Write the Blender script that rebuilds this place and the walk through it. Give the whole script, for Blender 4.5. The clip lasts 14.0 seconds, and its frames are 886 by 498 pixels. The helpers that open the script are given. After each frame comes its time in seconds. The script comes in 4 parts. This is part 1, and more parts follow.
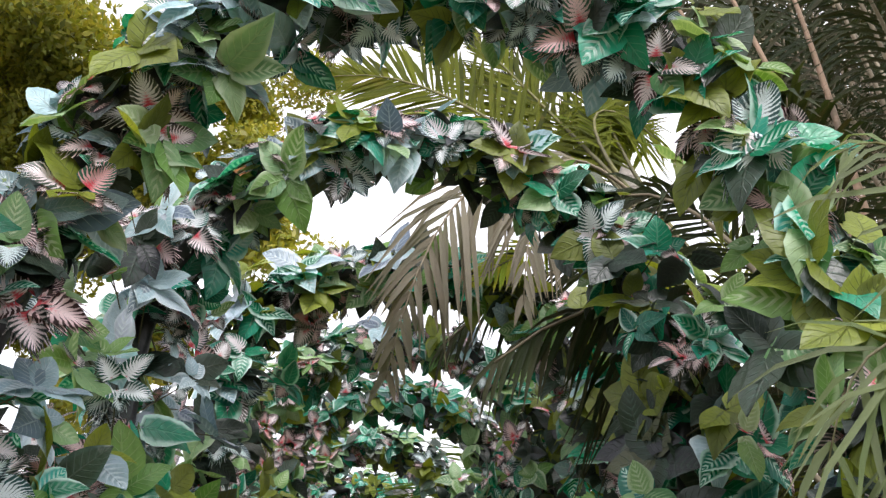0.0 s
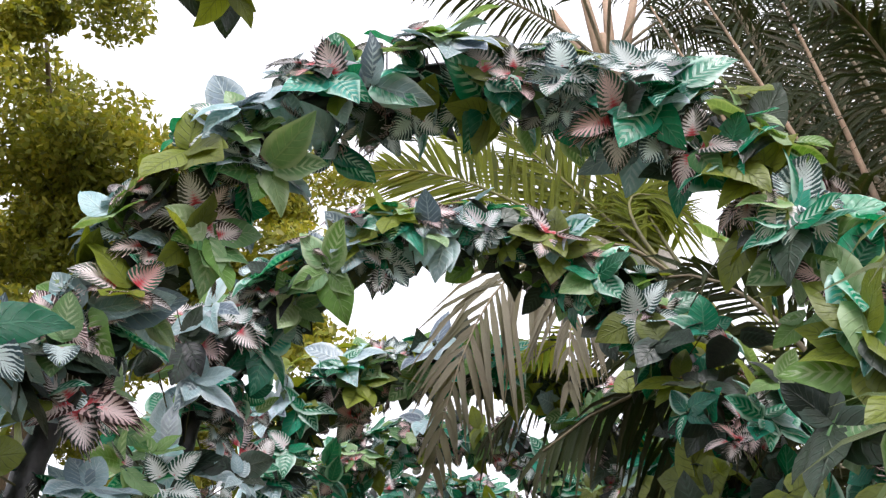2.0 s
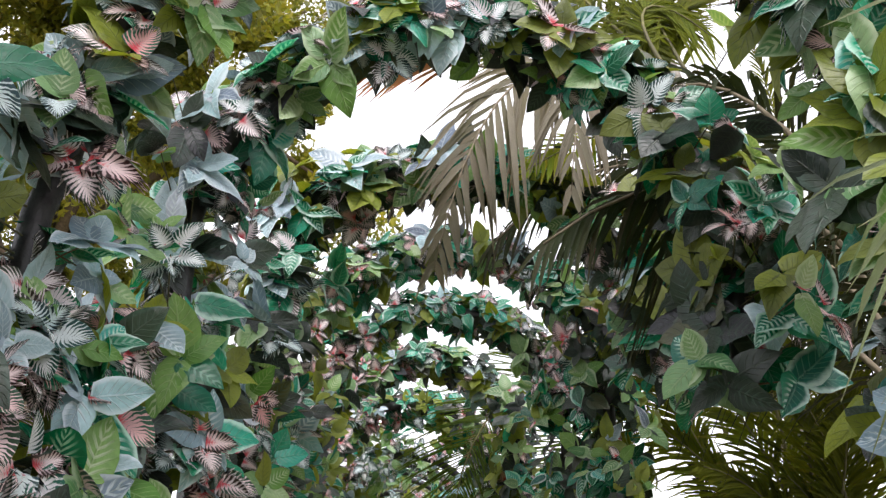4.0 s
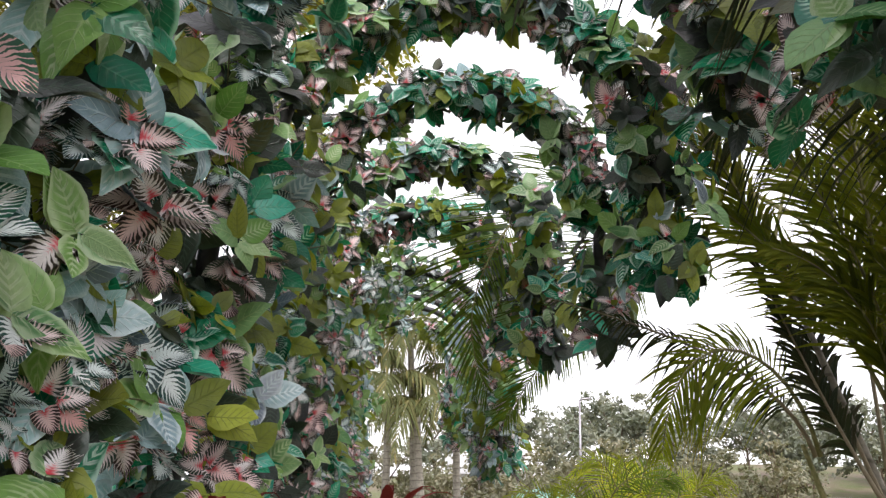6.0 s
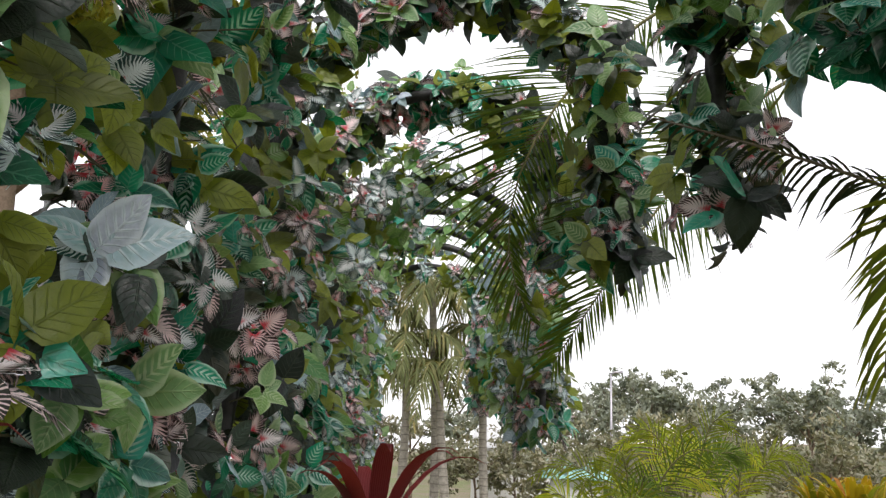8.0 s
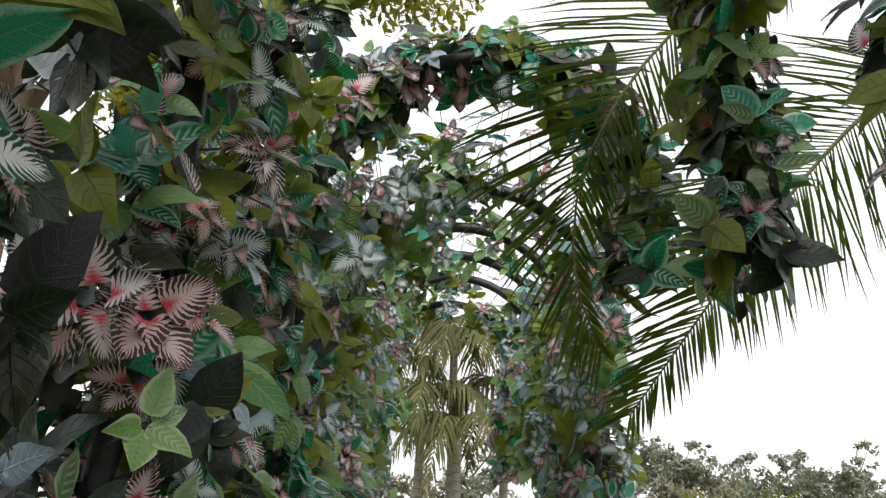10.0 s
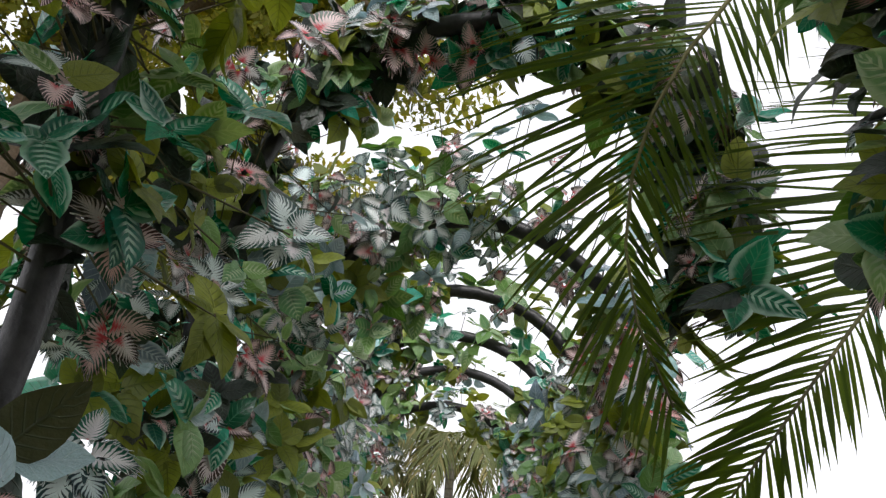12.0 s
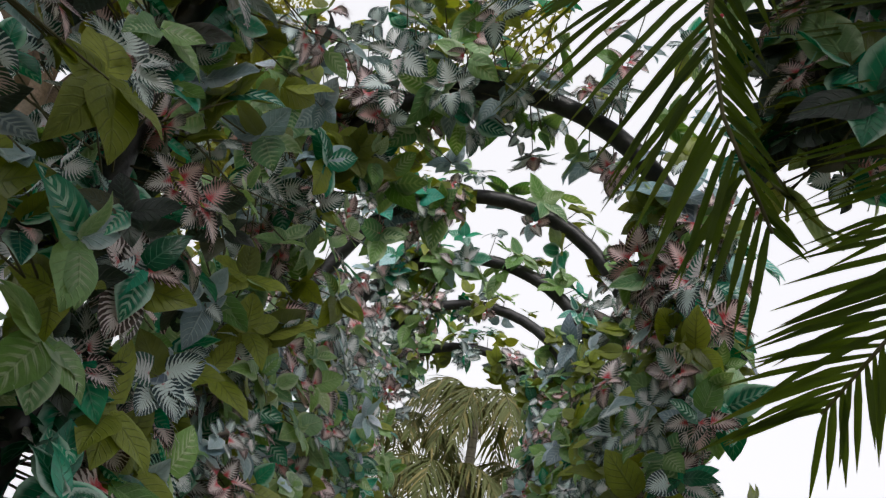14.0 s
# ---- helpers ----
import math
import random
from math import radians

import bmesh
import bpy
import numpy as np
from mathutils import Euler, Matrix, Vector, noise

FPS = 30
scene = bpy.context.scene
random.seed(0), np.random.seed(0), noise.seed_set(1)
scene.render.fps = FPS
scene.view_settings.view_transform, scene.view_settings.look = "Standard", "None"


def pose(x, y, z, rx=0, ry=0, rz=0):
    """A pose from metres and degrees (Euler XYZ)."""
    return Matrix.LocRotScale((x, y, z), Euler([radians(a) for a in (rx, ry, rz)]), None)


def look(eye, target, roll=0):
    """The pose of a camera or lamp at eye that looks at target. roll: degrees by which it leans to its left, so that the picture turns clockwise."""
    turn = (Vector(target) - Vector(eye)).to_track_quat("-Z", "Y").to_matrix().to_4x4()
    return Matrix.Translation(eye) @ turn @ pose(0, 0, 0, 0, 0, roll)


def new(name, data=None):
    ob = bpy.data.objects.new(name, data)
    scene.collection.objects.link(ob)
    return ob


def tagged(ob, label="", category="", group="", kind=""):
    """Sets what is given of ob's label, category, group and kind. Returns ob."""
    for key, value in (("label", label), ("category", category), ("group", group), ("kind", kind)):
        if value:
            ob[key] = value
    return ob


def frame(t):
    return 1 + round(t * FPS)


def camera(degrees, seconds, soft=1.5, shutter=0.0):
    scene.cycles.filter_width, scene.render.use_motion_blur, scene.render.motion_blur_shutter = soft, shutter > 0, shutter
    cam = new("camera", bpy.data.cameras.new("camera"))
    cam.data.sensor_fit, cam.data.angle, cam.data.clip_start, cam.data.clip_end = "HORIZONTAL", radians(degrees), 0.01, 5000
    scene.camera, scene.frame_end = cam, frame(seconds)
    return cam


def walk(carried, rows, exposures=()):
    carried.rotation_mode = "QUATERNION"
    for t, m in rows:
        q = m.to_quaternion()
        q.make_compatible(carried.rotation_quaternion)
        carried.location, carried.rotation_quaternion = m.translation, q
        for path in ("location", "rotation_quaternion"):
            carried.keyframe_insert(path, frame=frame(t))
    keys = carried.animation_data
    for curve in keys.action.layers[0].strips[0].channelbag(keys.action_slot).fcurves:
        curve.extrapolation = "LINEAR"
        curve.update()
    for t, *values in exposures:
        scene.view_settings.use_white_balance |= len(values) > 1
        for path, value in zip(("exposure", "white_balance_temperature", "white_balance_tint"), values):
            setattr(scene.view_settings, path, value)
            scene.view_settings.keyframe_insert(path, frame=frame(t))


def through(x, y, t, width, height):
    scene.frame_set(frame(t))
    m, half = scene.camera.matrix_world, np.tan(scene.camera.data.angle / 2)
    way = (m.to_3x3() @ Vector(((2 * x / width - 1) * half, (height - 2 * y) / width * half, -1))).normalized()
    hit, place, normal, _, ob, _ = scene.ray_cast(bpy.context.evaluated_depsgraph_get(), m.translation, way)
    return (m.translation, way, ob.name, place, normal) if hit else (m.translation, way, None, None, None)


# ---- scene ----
cam = camera(54.4, 14.0, soft=1.35)
METRES, EYE, TILT, LEAN, TURN = 6.0, 1.6, 29.5, 0.0, 0.0
ROWS = [
    (0.0, 0.0, 0.0, 0.0, -0.0, 0.0, -0.0),
    (0.5, 0.0007, -0.0076, 0.0079, 0.55, 3.11, 0.39),
    (1.0, 0.0047, -0.0082, 0.0138, 1.08, 5.55, 0.93),
    (1.5, 0.0013, -0.0065, 0.0111, 1.29, 6.51, 0.73),
    (2.0, -0.0039, -0.0001, -0.0025, 2.39, 6.19, 1.97),
    (4.5, -0.0012, 0.0099, -0.0473, 3.28, -7.29, 1.09),
    (5.0, -0.0034, 0.0297, -0.0681, 3.64, -10.25, 0.86),
    (5.5, -0.0072, 0.0635, -0.0918, 3.85, -11.18, 0.45),
    (6.0, -0.0113, 0.1074, -0.1211, 4.08, -13.09, 0.46),
    (6.5, -0.0105, 0.1567, -0.1482, 4.3, -13.84, 0.46),
    (7.0, -0.0126, 0.2202, -0.1784, 4.9, -14.28, 0.4),
    (7.5, -0.0201, 0.2846, -0.2257, 5.42, -14.61, 0.81),
    (10.0, -0.0576, 0.525, -0.3428, 7.92, -10.8, -1.9),
    (10.5, -0.0515, 0.5741, -0.3561, 8.34, -7.2, -1.62),
    (11.0, -0.0539, 0.6168, -0.3762, 8.27, -4.14, -3.67),
    (11.5, -0.061, 0.6622, -0.4037, 8.57, -2.92, -4.91),
    (12.0, -0.0658, 0.6991, -0.4302, 8.91, -2.16, -5.01),
    (12.5, -0.0629, 0.7363, -0.4489, 10.25, -2.02, -5.06),
    (13.0, -0.0585, 0.7542, -0.4622, 10.98, -2.24, -6.58),
    (13.5, -0.0615, 0.7763, -0.4783, 11.45, -3.79, -7.61),
    (14.0, -0.0599, 0.7988, -0.4879, 12.13, -4.31, -8.65),
]
walk(cam, [(t, pose(0, 0, EYE, TILT, LEAN, TURN) @ pose(METRES * x, METRES * y, METRES * z, 90 + pitch, roll, yaw)) for t, x, y, z, yaw, pitch, roll in ROWS],
     [(0.0, 0.06, 6400, 16), (2.2, -0.04, 6400, 15), (4.5, 0.1, 6500, 17), (7.5, -0.14, 6600, 13), (10.0, -0.42, 6550, 12), (12.0, -0.38, 6500, 12), (14.0, -0.7, 6550, 12)])

SKY, SUN = 0.19, 3.0

# ---- light ----
world = bpy.data.worlds.new("sky")
scene.world = world
world.use_nodes = True
wn = world.node_tree
wn.nodes.clear()
sky = wn.nodes.new("ShaderNodeTexSky")
sky.sky_type, sky.sun_disc = "NISHITA", False
sky.sun_elevation, sky.sun_rotation = radians(50), radians(162)
sky.dust_density, sky.ozone_density = 4.0, 1.0
pale = wn.nodes.new("ShaderNodeHueSaturation")
pale.inputs["Saturation"].default_value = 0.18
cloud = wn.nodes.new("ShaderNodeMixRGB")
cloud.inputs[0].default_value = 0.72
cloud.inputs[2].default_value = (10.2, 10.3, 10.7, 1)
bg = wn.nodes.new("ShaderNodeBackground")
bg.inputs["Strength"].default_value = SKY
wout = wn.nodes.new("ShaderNodeOutputWorld")
wn.links.new(sky.outputs[0], pale.inputs["Color"])
wn.links.new(pale.outputs[0], cloud.inputs[1])
wn.links.new(cloud.outputs[0], bg.inputs["Color"])
wn.links.new(bg.outputs[0], wout.inputs["Surface"])
sun = new("sun", bpy.data.lights.new("sun", "SUN"))
sun.data.energy, sun.data.angle, sun.data.color = SUN, radians(22), (1.0, 0.97, 0.93)
sun.matrix_world = look((2.6, -8, 10), (0, 0, 0))


# ---- materials ----
class Mat:
    """A small helper that chains nodes."""

    def __init__(self, name):
        self.m = bpy.data.materials.new(name)
        self.m.use_nodes = True
        self.t = self.m.node_tree
        self.t.nodes.clear()

    def put(self, value, socket):
        if isinstance(value, (int, float)):
            socket.default_value = value
        elif isinstance(value, tuple):
            socket.default_value = (*value, 1) if len(value) == 3 and socket.type == "RGBA" else value
        else:
            self.t.links.new(value, socket)

    def math(self, op, a, b=0.0, c=0.0, clamp=False):
        n = self.t.nodes.new("ShaderNodeMath")
        n.operation, n.use_clamp = op, clamp
        for i, v in enumerate((a, b, c)):
            self.put(v, n.inputs[i])
        return n.outputs[0]

    def mix(self, fac, a, b, mode="MIX"):
        n = self.t.nodes.new("ShaderNodeMixRGB")
        n.blend_type = mode
        for i, v in enumerate((fac, a, b)):
            self.put(v, n.inputs[i])
        return n.outputs[0]

    def ramp(self, fac, stops, interpolation="LINEAR"):
        n = self.t.nodes.new("ShaderNodeValToRGB")
        n.color_ramp.interpolation = interpolation
        while len(n.color_ramp.elements) < len(stops):
            n.color_ramp.elements.new(0.5)
        for e, (p, c) in zip(n.color_ramp.elements, stops):
            e.position, e.color = p, (*c, 1)
        self.put(fac, n.inputs[0])
        return n.outputs[0]

    def span(self, v, a, b, lo=0.0, hi=1.0):
        n = self.t.nodes.new("ShaderNodeMapRange")
        n.interpolation_type = "SMOOTHSTEP"
        for i, x in enumerate((v, a, b, lo, hi)):
            self.put(x, n.inputs[i])
        return n.outputs[0]

    def noise(self, scale, detail=3.0, space="Object", rough=0.6):
        c = self.t.nodes.new("ShaderNodeTexCoord")
        n = self.t.nodes.new("ShaderNodeTexNoise")
        n.inputs["Scale"].default_value, n.inputs["Detail"].default_value = scale, detail
        n.inputs["Roughness"].default_value = rough
        self.t.links.new(c.outputs[space], n.inputs["Vector"])
        return n.outputs["Fac"]

    def uv(self):
        n = self.t.nodes.new("ShaderNodeUVMap")
        s = self.t.nodes.new("ShaderNodeSeparateXYZ")
        self.t.links.new(n.outputs[0], s.inputs[0])
        return s.outputs[0], s.outputs[1]

    def dice(self):
        """One random number a piece, whether it is an object or an island."""
        o = self.t.nodes.new("ShaderNodeObjectInfo")
        g = self.t.nodes.new("ShaderNodeNewGeometry")
        return self.math("FRACT", self.math("ADD", o.outputs["Random"], g.outputs["Random Per Island"]))

    def finish(self, colour, rough=0.5, bump=None, bump_size=0.002, through=0.0, through_colour=None, metal=0.0, gloss=0.5):
        p = self.t.nodes.new("ShaderNodeBsdfPrincipled")
        self.put(colour, p.inputs["Base Color"])
        self.put(rough, p.inputs["Roughness"])
        p.inputs["Metallic"].default_value = metal
        p.inputs["Specular IOR Level"].default_value = gloss
        normal = None
        if bump is not None:
            b = self.t.nodes.new("ShaderNodeBump")
            b.inputs["Strength"].default_value, b.inputs["Distance"].default_value = 0.7, bump_size
            self.put(bump, b.inputs["Height"])
            normal = b.outputs[0]
            self.put(normal, p.inputs["Normal"])
        last = p.outputs[0]
        if through:
            tr = self.t.nodes.new("ShaderNodeBsdfTranslucent")
            self.put(through_colour if through_colour is not None else colour, tr.inputs["Color"])
            m = self.t.nodes.new("ShaderNodeMixShader")
            m.inputs[0].default_value = through
            self.t.links.new(last, m.inputs[1])
            self.t.links.new(tr.outputs[0], m.inputs[2])
            last = m.outputs[0]
        out = self.t.nodes.new("ShaderNodeOutputMaterial")
        self.t.links.new(last, out.inputs["Surface"])
        return self.m


def leaf_material(name, palette, vein, vein_amount, rough, through, warm, splash, splash_amount):
    """Fabric and plastic leaves: a palette over the pieces, veins by the leaf's own length and width, pale splashes on some."""
    k = Mat(name)
    u, v = k.uv()
    side = k.math("ABSOLUTE", k.math("MULTIPLY_ADD", v, 2.0, -1.0))
    dice = k.dice()
    base = k.ramp(dice, palette)
    blotch = k.noise(38.0, 4.0)
    base = k.mix(k.span(blotch, 0.35, 0.75, 0.0, 0.5), base, k.mix(1.0, base, (0.5, 0.58, 0.5), "MULTIPLY"))
    wave = k.math("SINE", k.math("MULTIPLY", k.math("SUBTRACT", u, k.math("MULTIPLY", side, 0.28)), 44.0))
    some = k.span(k.math("FRACT", k.math("MULTIPLY", dice, 7.0)), 0.45, 0.75)
    flame = k.math("MULTIPLY", k.span(k.math("ADD", wave, k.math("MULTIPLY", k.noise(70.0, 2.0), 1.5)), 0.6, 1.3), k.span(side, 0.75, 0.15))
    base = k.mix(k.math("MULTIPLY", k.math("MULTIPLY", flame, some), splash_amount), base, splash)
    rimmed = k.math("MULTIPLY", k.span(k.math("FRACT", k.math("MULTIPLY", dice, 13.0)), 0.5, 0.6), k.span(k.math("ADD", side, k.math("MULTIPLY", k.noise(24.0, 2.0), 0.5)), 0.8, 1.15))
    base = k.mix(k.math("MULTIPLY", rimmed, splash_amount * 0.8), base, splash)
    ribs = k.span(wave, 0.8, 1.0)
    mid = k.span(side, 0.08, 0.02)
    lines = k.math("MAXIMUM", k.math("MULTIPLY", ribs, k.span(side, 1.0, 0.5)), mid)
    colour = k.mix(k.math("MULTIPLY", lines, vein_amount), base, vein)
    lit = k.mix(1.0, colour, warm, "MULTIPLY")
    return k.finish(colour, rough, k.math("ADD", k.math("MULTIPLY", lines, -0.7), blotch), 0.006, through, lit)


def painted_leaf(name, dark, pale, heart, heart_reach, rough):
    """Leaves with pale bars that run out from the midrib on a dark ground, and a red or pink heart at the foot."""
    k = Mat(name)
    run, out = k.uv()
    dice = k.dice()
    grain = k.noise(55.0, 3.0)
    ground = k.ramp(dice, dark)
    cell = k.math("FRACT", k.math("ADD", k.math("MULTIPLY", run, 10.0), k.math("MULTIPLY_ADD", grain, 1.1, -0.55)))
    off = k.math("ABSOLUTE", k.math("MULTIPLY_ADD", cell, 2.0, -1.0))
    reach = k.math("ADD", k.span(out, 0.08, 0.9, 1.0, 0.26), k.math("MULTIPLY_ADD", grain, 0.6, -0.3))
    bars = k.span(k.math("SUBTRACT", reach, off), -0.06, 0.1)
    white = k.mix(k.span(grain, 0.4, 0.75, 0.0, 0.14), k.ramp(dice, pale), ground)
    colour = k.mix(bars, ground, white)
    star = k.math("ADD", k.math("ADD", k.math("MULTIPLY", run, 0.8), k.math("MULTIPLY", out, 0.75)), k.math("MULTIPLY", off, 0.16))
    colour = k.mix(k.span(star, heart_reach, heart_reach * 0.35, 0.0, 0.95), colour, heart)
    return k.finish(colour, rough, bars, 0.003, 0.25, colour)


GREEN = leaf_material("green fabric leaf", [(0, (0.11, 0.27, 0.05)), (0.3, (0.2, 0.37, 0.09)), (0.55, (0.26, 0.44, 0.21)), (0.8, (0.07, 0.22, 0.07)), (1, (0.42, 0.56, 0.3))],
                      (0.5, 0.64, 0.36), 0.3, 0.4, 0.26, (1.25, 1.2, 0.45), (0.66, 0.74, 0.56), 0.55)
OLIVE = leaf_material("olive fabric leaf", [(0, (0.16, 0.2, 0.02)), (0.4, (0.3, 0.37, 0.04)), (0.75, (0.11, 0.14, 0.025)), (1, (0.4, 0.46, 0.07))],
                      (0.1, 0.13, 0.025), 0.5, 0.42, 0.36, (1.2, 1.1, 0.4), (0.34, 0.4, 0.1), 0.25)
TEAL = leaf_material("dark green plastic leaf", [(0, (0.002, 0.09, 0.04)), (0.35, (0.003, 0.24, 0.12)), (0.6, (0.008, 0.12, 0.09)), (0.8, (0.005, 0.34, 0.17)), (1, (0.06, 0.42, 0.36))],
                     (0.24, 0.56, 0.4), 0.3, 0.25, 0.2, (0.5, 1.5, 0.8), (0.68, 0.86, 0.8), 0.8)
SILVER = leaf_material("silver blue leaf", [(0, (0.26, 0.38, 0.46)), (0.3, (0.46, 0.64, 0.68)), (0.6, (0.14, 0.18, 0.26)), (0.8, (0.36, 0.62, 0.64)), (1, (0.54, 0.58, 0.7))],
                       (0.7, 0.82, 0.84), 0.4, 0.32, 0.16, (0.8, 0.95, 0.95), (0.76, 0.84, 0.88), 0.7)
# a dark leaf kind; near the hose it also stands in for shade between leaves
DARK = leaf_material("blackish and inner shade leaf", [(0, (0.012, 0.024, 0.02)), (0.5, (0.03, 0.055, 0.028)), (0.8, (0.034, 0.036, 0.046)), (1, (0.08, 0.09, 0.025))],
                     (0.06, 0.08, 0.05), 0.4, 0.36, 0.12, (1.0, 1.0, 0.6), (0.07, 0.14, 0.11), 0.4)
PINK = painted_leaf("white feathered leaf with a red heart", [(0, (0.014, 0.06, 0.045)), (0.5, (0.075, 0.022, 0.026)), (1, (0.02, 0.11, 0.06))],
                    [(0, (0.88, 0.82, 0.84)), (0.35, (0.85, 0.6, 0.6)), (0.7, (0.9, 0.87, 0.89)), (1, (0.8, 0.42, 0.42))], (0.66, 0.03, 0.055), 0.54, 0.4)
WHITE = painted_leaf("white feathered leaf", [(0, (0.01, 0.09, 0.055)), (0.5, (0.02, 0.05, 0.07)), (1, (0.02, 0.17, 0.1))],
                     [(0, (0.88, 0.88, 0.89)), (0.5, (0.7, 0.85, 0.85)), (1, (0.86, 0.78, 0.82))], (0.62, 0.25, 0.28), 0.2, 0.38)

k = Mat("black corrugated hose")
PIPE = k.finish(k.mix(k.span(k.noise(30.0), 0.3, 0.7), (0.012, 0.012, 0.014), (0.035, 0.034, 0.036)), 0.42, k.noise(90.0), 0.003)
k = Mat("brown wire stem")
STEM = k.finish(k.mix(k.noise(40.0), (0.06, 0.075, 0.02), (0.1, 0.07, 0.04)), 0.6)


def blade_material(name, palette, edge, through=0.35):
    """Palm leaflets: tint by piece, fine lengthwise ribs, dry tips."""
    k = Mat(name)
    u, v = k.uv()
    base = k.ramp(k.dice(), palette)
    ribs = k.math("SINE", k.math("MULTIPLY", v, 60.0))
    base = k.mix(k.span(ribs, -1.0, 1.0, 0.0, 0.25), base, k.mix(1.0, base, (0.6, 0.65, 0.5), "MULTIPLY"))
    patch = k.noise(7.0, 4.0)
    base = k.mix(k.span(patch, 0.58, 0.78, 0.0, 0.35), base, edge)
    colour = k.mix(k.math("MULTIPLY", k.span(u, 0.86, 1.0), 0.6), base, edge)
    return k.finish(colour, 0.55, ribs, 0.001, through, k.mix(1.0, colour, (1.35, 1.3, 0.5), "MULTIPLY"), gloss=0.3)


FROND = blade_material("green palm leaflet", [(0, (0.08, 0.14, 0.02)), (0.5, (0.13, 0.2, 0.025)), (1, (0.065, 0.11, 0.02))], (0.2, 0.18, 0.05), 0.45)
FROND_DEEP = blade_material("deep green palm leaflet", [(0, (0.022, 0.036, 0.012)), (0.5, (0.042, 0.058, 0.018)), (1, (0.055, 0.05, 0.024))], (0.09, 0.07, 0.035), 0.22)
FROND_YELLOW = blade_material("yellow green palm leaflet", [(0, (0.26, 0.38, 0.03)), (0.5, (0.4, 0.48, 0.04)), (1, (0.5, 0.46, 0.05))], (0.5, 0.36, 0.08), 0.45)
FROND_OLIVE = blade_material("olive palm leaflet", [(0, (0.12, 0.15, 0.014)), (0.5, (0.21, 0.24, 0.018)), (1, (0.08, 0.1, 0.014))], (0.32, 0.2, 0.03), 0.5)
FROND_LIME = blade_material("lime olive palm leaflet", [(0, (0.15, 0.21, 0.015)), (0.5, (0.24, 0.28, 0.02)), (1, (0.12, 0.15, 0.02))], (0.4, 0.24, 0.03), 0.45)
FROND_DRY = blade_material("dry grey palm leaflet", [(0, (0.22, 0.19, 0.14)), (0.5, (0.3, 0.27, 0.21)), (1, (0.16, 0.15, 0.1))], (0.34, 0.27, 0.18), 0.25)
FROND_RUST = blade_material("rust coloured dead palm leaflet", [(0, (0.38, 0.13, 0.04)), (0.5, (0.3, 0.14, 0.06)), (1, (0.42, 0.2, 0.07))], (0.2, 0.1, 0.05), 0.25)
FROND_FAR = blade_material("mottled palm leaflet", [(0, (0.12, 0.15, 0.05)), (0.4, (0.2, 0.22, 0.1)), (0.75, (0.1, 0.12, 0.05)), (1, (0.38, 0.32, 0.14))], (0.34, 0.25, 0.12), 0.25)
STRAP = blade_material("pale strap leaf", [(0, (0.17, 0.24, 0.1)), (0.5, (0.26, 0.32, 0.16)), (1, (0.2, 0.24, 0.14))], (0.3, 0.3, 0.16), 0.3)
CORDYLINE = blade_material("dark red cordyline leaf", [(0, (0.16, 0.015, 0.025)), (0.5, (0.26, 0.03, 0.035)), (1, (0.1, 0.012, 0.025))], (0.3, 0.1, 0.1), 0.25)
ORANGE = blade_material("orange yellow croton leaf", [(0, (0.5, 0.3, 0.02)), (0.4, (0.45, 0.36, 0.03)), (0.7, (0.25, 0.3, 0.03)), (1, (0.5, 0.17, 0.03))], (0.4, 0.2, 0.05))
GRASSY = blade_material("bright strap grass", [(0, (0.12, 0.25, 0.02)), (0.5, (0.2, 0.36, 0.03)), (1, (0.3, 0.4, 0.05))], (0.36, 0.33, 0.08))


def bark_material(name, a, b, ring):
    k = Mat(name)
    c = k.t.nodes.new("ShaderNodeTexCoord")
    s = k.t.nodes.new("ShaderNodeSeparateXYZ")
    k.t.links.new(c.outputs["Object"], s.inputs[0])
    rings = k.math("SINE", k.math("MULTIPLY_ADD", s.outputs[2], ring, k.math("MULTIPLY", k.noise(6.0), 3.0)))
    grain = k.noise(25.0, 5.0)
    colour = k.mix(k.span(grain, 0.3, 0.7), a, b)
    colour = k.mix(k.span(rings, 0.8, 1.0, 0.0, 0.6), colour, (0.08, 0.07, 0.05))
    return k.finish(colour, 0.75, k.math("ADD", grain, k.math("MULTIPLY", rings, 0.4)), 0.01)


PALM_BARK = bark_material("ringed grey palm trunk", (0.22, 0.2, 0.17), (0.36, 0.33, 0.28), 55.0)
CROWNSHAFT = bark_material("tan pink palm leaf base", (0.42, 0.27, 0.19), (0.3, 0.22, 0.14), 4.0)
RACHIS = bark_material("olive palm stalk", (0.13, 0.13, 0.04), (0.22, 0.2, 0.08), 3.0)
RACHIS_DRY = bark_material("dry palm stalk", (0.3, 0.25, 0.17), (0.22, 0.18, 0.12), 3.0)
BARK = bark_material("rough brown bark", (0.1, 0.07, 0.045), (0.18, 0.13, 0.09), 2.0)


def crown_material(name, palette, through):
    k = Mat(name)
    base = k.ramp(k.dice(), palette)
    tone = k.noise(0.45, 4.0)
    base = k.mix(k.span(tone, 0.4, 0.6, 0.0, 0.85), base, k.mix(1.0, base, (0.5, 0.56, 0.5), "MULTIPLY"))
    return k.finish(base, 0.55, None, 0, through, k.mix(1.0, base, (1.4, 1.25, 0.5), "MULTIPLY"))


